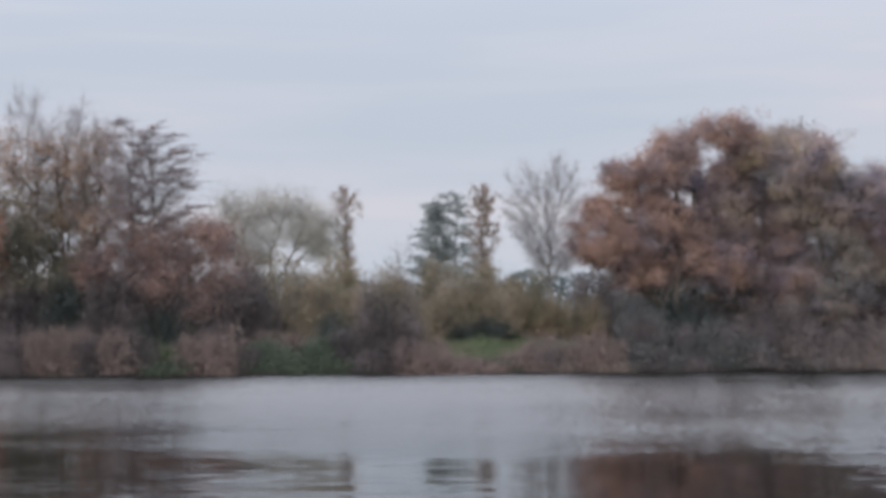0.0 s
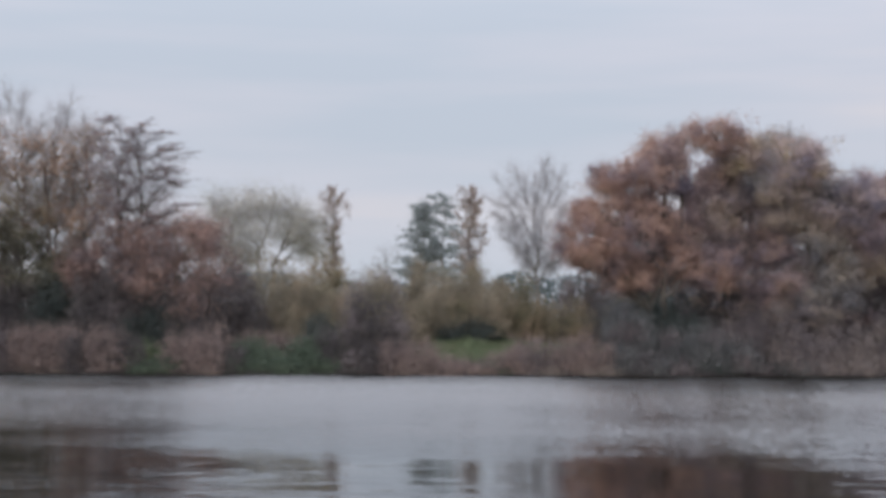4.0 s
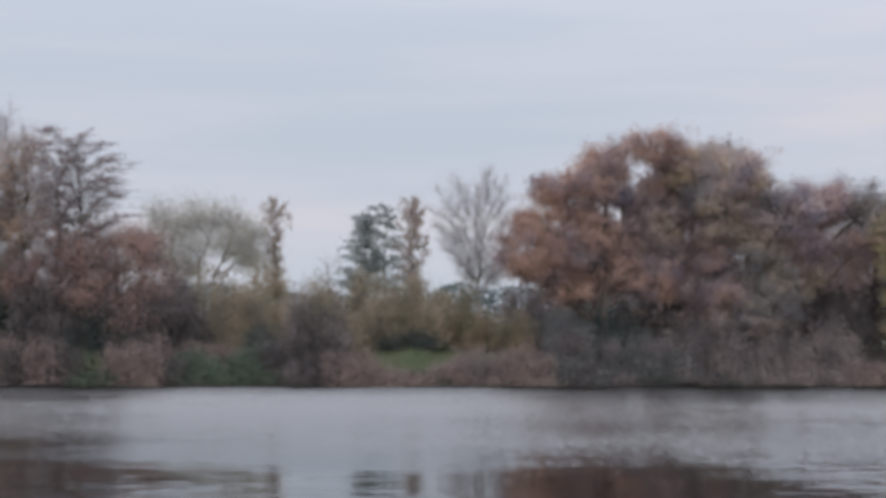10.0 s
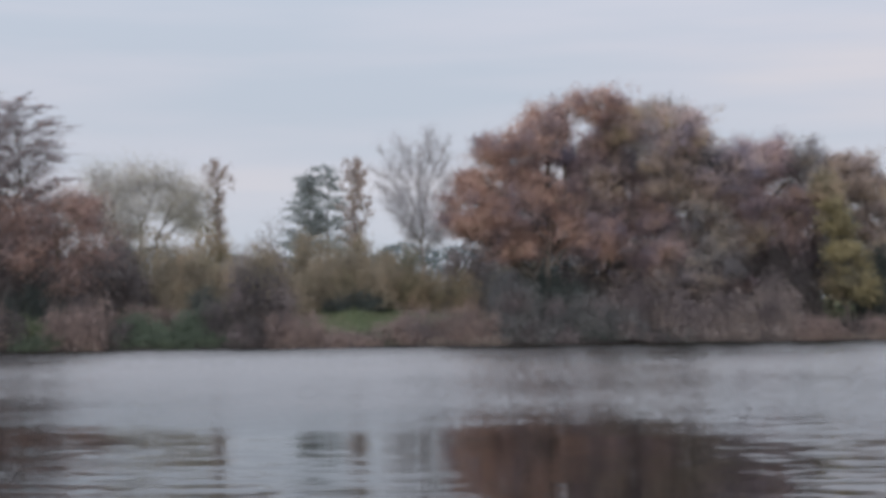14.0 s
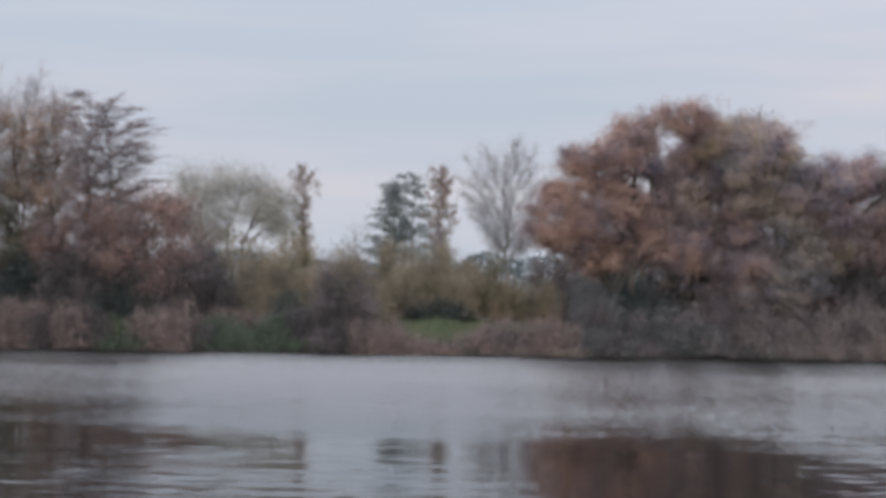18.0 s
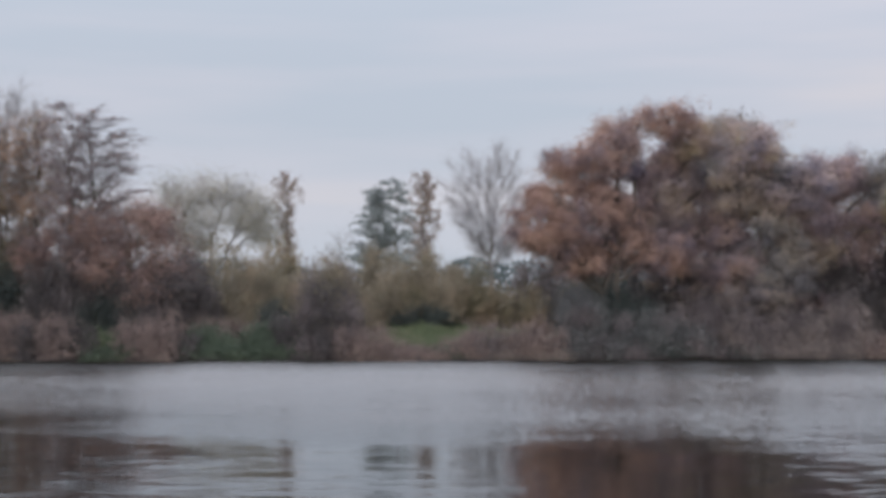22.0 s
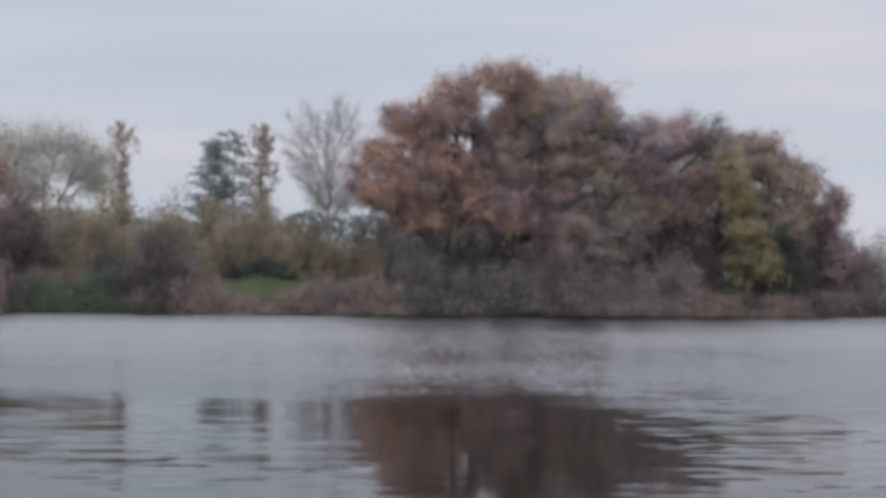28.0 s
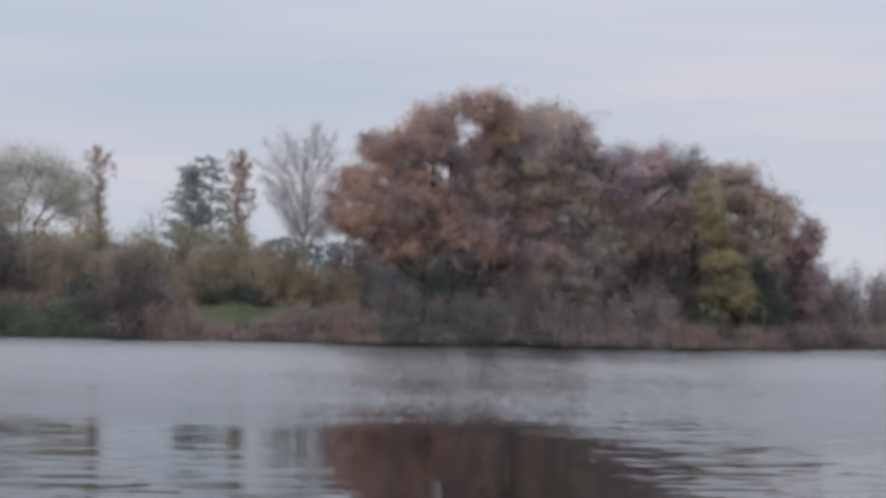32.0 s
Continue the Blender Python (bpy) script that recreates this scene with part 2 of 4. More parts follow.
OCHRE = leaf_material("ochre_willow_leaves", [(0.175, 0.153, 0.119), (0.247, 0.211, 0.156), (0.316, 0.262, 0.196)])
NEEDLE = leaf_material("grey_green_conifer_needles", [(0.21, 0.235, 0.24), (0.28, 0.31, 0.31), (0.34, 0.365, 0.36)])
SCRUB = leaf_material("grey_green_scrub_leaves", [(0.106, 0.109, 0.112), (0.148, 0.148, 0.146), (0.19, 0.185, 0.178)])
MAUVE = leaf_material("grey_mauve_scrub_twigs", [(0.132, 0.113, 0.116), (0.186, 0.158, 0.158), (0.235, 0.2, 0.193)])
# the next two leaf colours are darkened to hold the shade beneath trees
IVY_SHADE = leaf_material("dark_green_leaves_and_shade", [(0.045, 0.054, 0.052), (0.065, 0.077, 0.072), (0.087, 0.101, 0.092)])
DUSK = leaf_material("dark_brown_twiggy_leaves_and_shade", [(0.073, 0.066, 0.069), (0.107, 0.095, 0.096), (0.142, 0.123, 0.12)])
REED = leaf_material("dry_pinkish_brown_stalks", [(0.154, 0.121, 0.116), (0.247, 0.191, 0.173), (0.35, 0.271, 0.238)])
STRAW = leaf_material("pale_straw", [(0.228, 0.19, 0.162), (0.323, 0.27, 0.238), (0.418, 0.36, 0.324)])
HERB = leaf_material("green_bank_herbs", [(0.072, 0.093, 0.07), (0.098, 0.127, 0.092), (0.13, 0.157, 0.11)])
GRASS = leaf_material("bank_grass", [(0.095, 0.118, 0.073), (0.137, 0.168, 0.1), (0.185, 0.195, 0.127)])
DISTANT = leaf_material("dark_blue_green_leaves", [(0.085, 0.105, 0.11), (0.11, 0.135, 0.14), (0.135, 0.16, 0.165)])
BARK = bark_material("grey_brown_bark", (0.045, 0.038, 0.033), (0.16, 0.135, 0.115))
TWIG = bark_material("thin_grey_twigs", (0.3, 0.295, 0.31), (0.48, 0.47, 0.48))
PLUM_TWIG = bark_material("dark_plum_twigs", (0.17, 0.145, 0.155), (0.32, 0.275, 0.285))
PALE_BARK = bark_material("pale_grey_bark", (0.1, 0.09, 0.085), (0.27, 0.24, 0.22))
GROUND = ground_material()
WATER = water_material()


# ---- mesh makers ----
def flat_mesh(name, verts, faces):
    """A mesh out of arrays: vertices (n, 3) and faces of one size (m, 3 or 4)."""
    me = bpy.data.meshes.new(name)
    n, (m, k) = len(verts), faces.shape
    me.vertices.add(n)
    me.vertices.foreach_set("co", np.ascontiguousarray(verts, dtype=np.float32).ravel())
    me.loops.add(m * k)
    me.loops.foreach_set("vertex_index", np.ascontiguousarray(faces, dtype=np.int32).ravel())
    me.polygons.add(m)
    me.polygons.foreach_set("loop_start", np.arange(0, m * k, k, dtype=np.int32))
    me.update(calc_edges=True)
    return me


def piece(name, verts, faces, material, parent=None, label=""):
    me = flat_mesh(name, verts, faces)
    me.materials.append(material)
    ob = new(name, me)
    if parent:
        ob.parent = parent
    return tagged(ob, label)


def bulk(name, verts, faces, material, parent):
    """A part made of pieces that nobody could count."""
    return tagged(piece(name, verts, faces, material, parent), kind="stuff")


def tubes(lines, sides=5):
    """Tapered round limbs: lines of (points, radii)."""
    verts, faces, at = [], [], 0
    ring = np.linspace(0, 2 * math.pi, sides, endpoint=False)
    for points, radii in lines:
        p = np.asarray(points, dtype=float)
        way = np.gradient(p, axis=0)
        way /= np.linalg.norm(way, axis=1)[:, None] + 1e-9
        side = np.cross(way, (0.31, 0.17, 0.05) if abs(way[0, 2]) > 0.9 else (0, 0, 1.0))
        side /= np.linalg.norm(side, axis=1)[:, None] + 1e-9
        other = np.cross(way, side)
        r = np.asarray(radii)[:, None, None]
        v = p[:, None] + r * (np.cos(ring)[None, :, None] * side[:, None] + np.sin(ring)[None, :, None] * other[:, None])
        verts.append(v.reshape(-1, 3))
        k = len(p)
        i, j = np.meshgrid(np.arange(k - 1), np.arange(sides), indexing="ij")
        a, b = i * sides + j, i * sides + (j + 1) % sides
        faces.append(np.stack([a, b, b + sides, a + sides], -1).reshape(-1, 4) + at)
        at += k * sides
    return np.concatenate(verts), np.concatenate(faces)


LEAF_TURN = 0.42


def toward(vectors):
    return vectors / (np.linalg.norm(vectors, axis=1)[:, None] + 1e-6)


def leaves(rng, centres, size, droop=0.0, aspect=0.6, outward=None):
    """A small bent leaf spray at each centre; outward: the way that each one's upper side leans, as leaves turn to the light."""
    n = len(centres)
    a = rng.normal(size=(n, 3))
    a[:, 2] -= droop
    other = rng.normal(size=(n, 3))
    if outward is not None:
        other = outward + other * LEAF_TURN
        a = np.cross(a, other)
    a /= np.linalg.norm(a, axis=1)[:, None]
    b = np.cross(a, other)
    b /= np.linalg.norm(b, axis=1)[:, None]
    s = (size * rng.uniform(0.55, 1.35, n))[:, None]
    a, b = a * s, b * s * aspect
    c = np.asarray(centres)
    v = np.stack([c - a, c - b * 0.9, c + a, c + b], 1).reshape(-1, 3)
    return v, np.arange(4 * n).reshape(n, 4)


def bent(rng, p, q, r0, r1, wobble=0.06, steps=5, sag=0.0):
    p, q = np.asarray(p, float), np.asarray(q, float)
    f = np.linspace(0, 1, steps)[:, None]
    line = p + (q - p) * f
    length = np.linalg.norm(q - p)
    line[1:-1] += rng.normal(size=(steps - 2, 3)) * wobble * length
    line[:, 2] += (sag * length * 4 * f * (1 - f))[:, 0]
    return line, r0 + (r1 - r0) * f[:, 0] ** 0.8


def in_ball(rng, n, inner=0.5):
    d = rng.normal(size=(n, 3))
    d /= np.linalg.norm(d, axis=1)[:, None]
    return d * (inner ** 3 + (1 - inner ** 3) * rng.random(n))[:, None] ** (1 / 3)


SHORE_Y = 142.0


def shore(x):
    """How far out the far water line runs at x."""
    x = np.asarray(x, dtype=float)
    out = 0.55 * np.clip(-34 - x, 0, 60) + 0.28 * np.clip(x - 8, 0, 14) + 0.58 * np.clip(x - 45, 0, 53)
    return SHORE_Y + out + 0.35 * np.sin(x * 0.31) + 0.25 * np.sin(x * 0.83 + 1)


def land(x, y):
    """Height of the ground: lake bed, far bank and meadow, near bank."""
    x, y = np.asarray(x, dtype=float), np.asarray(y, dtype=float)
    d = y - shore(x)
    far = np.where(d < 0, np.maximum(0.25 * d, -2.0), 0)
    s = np.clip(d / 3.0, 0, 1)
    far = far + 1.0 * s * s * (3 - 2 * s)
    s = np.clip((d - 3) / 12, 0, 1)
    far = far + 1.5 * s * s * (3 - 2 * s)
    s = np.clip((d - 3) / 9, 0, 1)
    far = far + 1.0 * np.exp(-((x + 2.5) / 5) ** 2) * s * s * (3 - 2 * s)
    s = np.clip((14 - y) / 9, 0, 1)
    near = 4.1 * s * s * (3 - 2 * s) - 2.0
    bumps = 0.12 * np.sin(x * 0.7 + 0.3 * y) * np.sin(y * 0.9 + 0.4 * x) * (d > 1)
    return np.where(y > 70, far + bumps, np.maximum(near, -2.0))


# ---- trees and bushes ----
def leaf_spots(rng, blob, lobes, clusters, per, spread, lobe_size):
    """Where the leaf sprays of one part of a crown sit: in lobes of unequal size near the outside of an ellipsoid
    (x, y, z, rx, ry, rz), thinning outwards, so that the outline stays loose. Also the middles of the lobes."""
    size = np.array(blob[3:6])
    d = in_ball(rng, lobes, 0.55) * 0.84
    d[:, 2] = np.where(d[:, 2] < -0.5, d[:, 2] * 0.75, d[:, 2])
    hubs = np.array(blob[:3]) + d * size
    grow = rng.uniform(0.5, 1.3, lobes)
    middles = []
    for hub, g in zip(hubs, grow):
        q = rng.normal(size=(max(5, int(clusters * g ** 1.5)), 3)) * np.array((0.6, 0.6, 0.45)) * size * lobe_size * g
        middles.append(hub + q)
    middles = np.concatenate(middles)
    spots = np.repeat(middles, per, 0) + rng.normal(size=(len(middles) * per, 3)) * spread * np.array((1, 1, 0.75))
    return hubs, middles, spots


def broadleaf(name, label, x, y, blobs, leaf, bark, seed, lobes=12, clusters=26, per=16, size=0.2, spread=0.34, trunks=((0, 0),),
              girth=0.45, twigs=0.3, droop=0.2, category="tree", lobe_size=0.42, group="", holes=(), twig=None):
    """A tree with tapered trunks and, for each part of its crown, a limb that carries twigs and leaf sprays.
    blobs: (dx, dy, z, rx, ry, rz, leaf material or None); holes: places where one sees through the crown."""
    rng = np.random.default_rng(seed)
    z0 = float(land(x, y))
    top = tagged(new(name), label, category, group)
    top.location = (x, y, z0)
    blobs = [(bx, by, bz - z0, rx, ry, rz, own) for bx, by, bz, rx, ry, rz, own in blobs]
    stems = []
    peak = max(b[2] + 0.5 * b[5] for b in blobs)
    for tx, lean in trunks:
        stem = bent(rng, (tx, 0, -0.3), (tx + lean, 0, peak), girth, girth * 0.15, 0.015, 9)
        stems.append(stem)
        piece("trunk", *tubes([stem], 9), bark, top)
    for b in blobs:
        c = np.array(b[:3])
        hubs, middles, spots = leaf_spots(rng, b, lobes, clusters, per, spread, lobe_size)
        stem = min(stems, key=lambda s: abs(s[0][4, 0] - c[0]))[0]
        k = int(np.argmin(np.abs(stem[:, 2] - max(1.5, c[2] - 0.9 * b[5] - 0.25 * abs(c[0] - stem[4, 0])))))
        line = bent(rng, stem[k], c, girth * 0.5, girth * 0.2, 0.05, 6)
        limb = piece("limb", *tubes([line], 7), bark, top)
        lines = [bent(rng, line[0][rng.integers(2, 6)], h, girth * 0.15, 0.03, 0.07, 5) for h in hubs]
        for hx, hz, wide, tall in holes:
            middles = middles[((middles[:, 0] - hx) / wide) ** 2 + ((middles[:, 2] + z0 - hz) / tall) ** 2 > 1]
        for q in middles[rng.random(len(middles)) < twigs]:
            h = hubs[np.argmin(np.sum((hubs - q) ** 2, 1))]
            lines.append(bent(rng, h, q + (q - h) * 0.35, 0.03, 0.01, 0.08, 3))
        bulk("branchwork", *tubes(lines, 3), twig or bark, limb)
        spots[:, 2] = np.maximum(spots[:, 2], 0.1)
        for hx, hz, wide, tall in holes:
            spots = spots[((spots[:, 0] - hx) / wide) ** 2 + ((spots[:, 2] + z0 - hz) / tall) ** 2 > rng.uniform(0.75, 1.2, len(spots))]
        near = np.argmin(((spots[:, None] - hubs) ** 2).sum(2), 1)
        outward = toward(toward(spots - hubs[near]) + toward((spots - c) / np.array(b[3:6])) * 0.7 + np.array((0, 0, 0.25)))
        bulk("foliage", *leaves(rng, spots, size, droop, outward=outward), b[6] or leaf, limb)
    return top


def bare_tree(name, label, x, y, z_low, z_top, half, bark, seed, boughs=24, girth=0.22, lean=0.0, shoots=14, tips=14, leaf=None, per=2, size=0.11,
              flare=0.5, leaf_to=1.0, twig=None, category="tree"):
    """A leafless or nearly leafless tree with a rounded crown: boughs leave the stem low and curve up to the crown's outside,
    shoots leave them at a narrow angle, and fans of fine twigs end them. flare: the height at which the crown is widest."""
    rng = np.random.default_rng(seed)
    z0 = float(land(x, y))
    top = tagged(new(name), label, category)
    top.location = (x, y, z0)
    foot, high = z_low - z0, z_top - z0
    tall = high - foot
    stem = bent(rng, (0, 0, -0.3), (lean, 0, high - 0.12 * tall), girth, 0.03, 0.008, 11)
    piece("trunk", *tubes([stem], 8), bark, top)
    for i in range(boughs):
        f = 0.12 + 0.86 * (i + rng.random()) / boughs
        turn = i * 2.4 + rng.normal() * 0.3
        wide = math.sin(math.pi * 0.5 * min(1, f / flare)) ** 0.7 if f < flare else math.sqrt(max(0.0, 1 - ((f - flare) / (1 - flare)) ** 2))
        reach = half * (0.12 + 0.88 * wide) * (0.35 + 0.65 * rng.random() ** 0.4)
        tip = np.array((lean * f + math.cos(turn) * reach, math.sin(turn) * reach, foot + tall * f))
        start = foot + tall * (0.8 * f - 0.06) - 0.45 * reach
        start = max(start, foot * 0.85)
        base = np.array((np.interp(start, stem[0][:, 2], stem[0][:, 0]), 0, start))
        line = bent(rng, base, tip, girth * (0.34 - 0.2 * f), 0.014, 0.03, 8, 0.1 * (0.55 - f))
        bough = piece("bough", *tubes([line], 5), bark, top)
        way = tip - base
        length = np.linalg.norm(way)
        way /= length
        thin, fine, spots = [], [], []
        for j in range(shoots):
            u = rng.uniform(0.3, 1.0)
            k = min(6, int(u * 7))
            a = line[0][k] + (line[0][k + 1] - line[0][k]) * (u * 7 - k)
            w = way + rng.normal(size=3) * 0.65 + np.array((0, 0, 0.1))
            w /= np.linalg.norm(w)
            b = a + w * (0.5 + 0.32 * length * (1.15 - u)) * rng.uniform(0.6, 1.1)
            thin.append(bent(rng, a, b, 0.022, 0.009, 0.04, 4))
            for q in range(tips):
                c = a + (b - a) * rng.uniform(0.25, 1.0)
                v = w + rng.normal(size=3) * 0.5 + np.array((0, 0, 0.15))
                d = c + v * rng.uniform(0.35, 0.95)
                fine.append(bent(rng, c, d, 0.009, 0.004, 0.05, 2))
                if leaf and f < leaf_to:
                    spots.append(c + (d - c) * rng.random((per, 1)) + rng.normal(size=(per, 3)) * 0.14)
        bulk("branchwork", *tubes(thin, 3), twig or TWIG, bough)
        bulk("twigwork", *tubes(fine, 3), twig or TWIG, bough)
        if spots:
            bulk("foliage", *leaves(rng, np.concatenate(spots), size, 0.3), leaf, bough)
    return top


def plate_tree(name, label, x, y, stems, leaf, bark, twig, seed, boughs=40, girth=0.3, rise=0.12, per=10, size=0.12, flat=0.1, twig_n=14, leaf_share=1.0,
               leaf_below=99.0, climb=0.25, category="tree"):
    """A tree whose side boughs lie in flat tiers, each a plate of fine twigs (alder, cedar).
    stems: (dx, z_low, z_top, reach to the near side of x, reach to the far side of x, how round its top is)."""
    rng = np.random.default_rng(seed)
    z0 = float(land(x, y))
    top = tagged(new(name), label, category)
    top.location = (x, y, z0)
    for dx, z_low, z_top, left, right, round_top in stems:
        low, high = z_low - z0, z_top - z0
        stem = bent(rng, (dx, 0, -0.3), (dx + 0.12 * (right - left), 0, high - 2.2 * climb), girth, 0.03, 0.008, 11)
        piece("trunk", *tubes([stem], 8), bark, top)
        for i in range(boughs):
            f = (i + rng.random()) / boughs
            z = low + (high - low) * f
            turn = i * 2.4 + rng.normal() * 0.5
            side = math.cos(turn)
            reach = (right if side > 0 else left) * abs(side) + 0.5 * (left + right) * (1 - abs(side))
            reach *= min(1.0, ((1.03 - f) / round_top) ** 0.55) * rng.uniform(0.55, 1.06)
            out = np.array((math.cos(turn), 0.7 * math.sin(turn), 0))
            base = np.array((np.interp(z - climb * reach, stem[0][:, 2], stem[0][:, 0]), 0, max(low * 0.8, z - climb * reach)))
            tip = np.array((base[0], 0, z)) + out * reach + np.array((0, 0, reach * rise * rng.uniform(0.2, 1.6) - 0.1 * reach))
            line = bent(rng, base, tip, girth * 0.2 * (1.1 - 0.7 * f), 0.016, 0.025, 8, 0.05 + 0.1 * climb)
            bough = piece("bough", *tubes([line], 5), bark, top)
            twigs, spots = [], []
            for j in range(int(twig_n * (0.35 + 0.65 * reach / max(left, right)))):
                u = rng.uniform(0.25, 1.0) * 7
                k = min(6, int(u))
                p = line[0][k] + (line[0][k + 1] - line[0][k]) * (u - k)
                w = out + rng.normal(size=3) * np.array((0.75, 0.75, flat))
                q = p + w * rng.uniform(0.25, 0.55) * (0.7 + 0.22 * reach)
                twigs.append(bent(rng, p, q, 0.02, 0.012, 0.04, 3, -0.04))
                for n in range(5):
                    a = p + (q - p) * rng.uniform(0.2, 1.0)
                    twigs.append(bent(rng, a, a + (w + rng.normal(size=3) * np.array((0.7, 0.7, flat * 1.6))) * rng.uniform(0.2, 0.55), 0.014, 0.008, 0.05, 2))
                if leaf and rng.random() < leaf_share * min(1.0, max(0.08, (leaf_below - z - z0) / 5)):
                    spots.append(p + (q - p) * rng.random((per, 1)) * 1.15 + rng.normal(size=(per, 3)) * np.array((0.22, 0.22, flat)))
            bulk("twigwork", *tubes(twigs, 3), twig, bough)
            if spots:
                bulk("foliage", *leaves(rng, np.concatenate(spots), size, 0.2), leaf, bough)
    return top


def slim_tree(name, label, x, y, z_low, z_top, half, leaf, bark, seed, boughs=50, per=8, size=0.12, girth=0.2, twig_n=7, club=0.0, category="tree"):
    """A slim poplar: a straight stem with short boughs that stand up along it. club: how much wider its top is than its foot."""
    rng = np.random.default_rng(seed)
    z0 = float(land(x, y))
    top = tagged(new(name), label, category)
    top.location = (x, y, z0)
    low, high = z_low - z0, z_top - z0
    stem = bent(rng, (0, 0, -0.3), (0, 0, high), girth, 0.03, 0.008, 9)
    piece("trunk", *tubes([stem], 8), bark, top)
    for i in range(boughs):
        f = (i + rng.random()) / boughs
        turn = i * 2.4 + rng.normal() * 0.4
        s = min(1, max(0, (f - 0.45) / 0.25))
        length = half * min(1, ((1.02 - f) / 0.16) ** 0.5) * (1 - club * (1 - s * s * (3 - 2 * s))) * rng.uniform(0.5, 1.2)
        base = np.array((0, 0, low + (high - low) * f - 0.6 * length))
        tip = base + np.array((math.cos(turn) * length, math.sin(turn) * length, length * 0.8))
        line = bent(rng, base, tip, girth * 0.22 * (1 - 0.6 * f), 0.012, 0.05, 5)
        bough = piece("bough", *tubes([line], 5), bark, top)
        twigs, spots = [], []
        for j in range(twig_n):
            p = line[0][rng.integers(1, 5)]
            q = p + rng.normal(size=3) * 0.3 + np.array((math.cos(turn) * 0.3, math.sin(turn) * 0.3, 0.1)) * length
            twigs.append(bent(rng, p, q, 0.02, 0.01, 0.06, 3))
            if rng.random() < 0.75:
                spots.append(p + (q - p) * rng.random((per, 1)) + rng.normal(size=(per, 3)) * 0.15)
        bulk("twigwork", *tubes(twigs, 3), TWIG, bough)
        if spots:
            bulk("foliage", *leaves(rng, np.concatenate(spots), size, 0.5), leaf, bough)
    return top


def bush(name, label, x, y, w, d, h, leaf, bark, seed, clusters=260, per=15, size=0.105, spread=0.42, fuzz=0.35, mounds=5, stems=14, category="bush",
         droop=0.1, group="", mixed=None):
    """A bush: stems from the ground, mounds of leaves of unequal height, and loose twigs that stand out of them.
    mixed: a second kind of leaf that grows through it."""
    rng = np.random.default_rng(seed)
    z0 = float(land(x, y)) - 0.1
    top = tagged(new(name), label, category, group)
    top.location = (x, y, z0)
    hubs = []
    for i in range(mounds):
        fx = (i + 0.5) / mounds * 2 - 1 + rng.normal() * 0.12 if mounds > 1 else 0
        tall = h * (1 - 0.42 * fx * fx) * rng.uniform(0.82, 1.05)
        hubs.append((fx * w * 0.72, rng.uniform(-0.4, 0.4) * d, tall * 0.3, w / mounds * rng.uniform(1.1, 1.5), d * 0.7, tall * 0.7))
    lines = []
    for i in range(stems):
        b = hubs[i % mounds]
        p = (b[0] * 0.8 + rng.normal() * 0.2, b[1] * 0.6, 0)
        q = np.array(b[:3]) + in_ball(rng, 1)[0] * np.array(b[3:]) * 0.8
        lines.append(bent(rng, p, q, 0.06, 0.02, 0.05, 5))
    bulk("stemwork", *tubes(lines, 5), bark, top)
    centres = np.concatenate([np.array(b[:3]) + in_ball(rng, clusters // mounds, 0.3) * np.array(b[3:]) for b in hubs])
    centres += rng.normal(size=centres.shape) * 0.14
    centres = centres[centres[:, 2] > 0]
    twig = []
    for q in centres[rng.random(len(centres)) < fuzz]:
        b = hubs[int(np.argmin([(q[0] - h_[0]) ** 2 for h_ in hubs]))]
        way = q - np.array((b[0], b[1], 0.2 * b[2]))
        way /= np.linalg.norm(way) + 1e-9
        way = way + rng.normal(size=3) * 0.25 + np.array((0, 0, 0.3))
        twig.append(bent(rng, q - way * 0.4, q + way * rng.uniform(0.4, 1.2), 0.016, 0.007, 0.05, 3))
    if twig:
        bulk("twigwork", *tubes(twig, 3), leaf, top)
    spots = np.repeat(centres, per, 0) + rng.normal(size=(len(centres) * per, 3)) * spread
    spots[:, 2] = np.maximum(spots[:, 2], 0.05)
    middle, reach = np.array([b[:3] for b in hubs]), np.array([b[3:] for b in hubs])
    near = np.argmin((((spots[:, None] - middle) / reach) ** 2).sum(2), 1)
    outward = toward(toward((spots - middle[near]) / reach[near]) + toward(spots - np.repeat(centres, per, 0)) * 0.5)
    if mixed:
        patch = np.sin(spots[:, 0] * 1.3 + seed) + np.sin(spots[:, 2] * 1.7 + 2 * seed) + rng.normal(size=len(spots)) * 0.8
        bulk("foliage", *leaves(rng, spots[patch > 0.9], size, droop, outward=outward[patch > 0.9]), mixed, top)
        spots, outward = spots[patch <= 0.9], outward[patch <= 0.9]
    bulk("foliage", *leaves(rng, spots, size, droop, outward=outward), leaf, top)
    return top


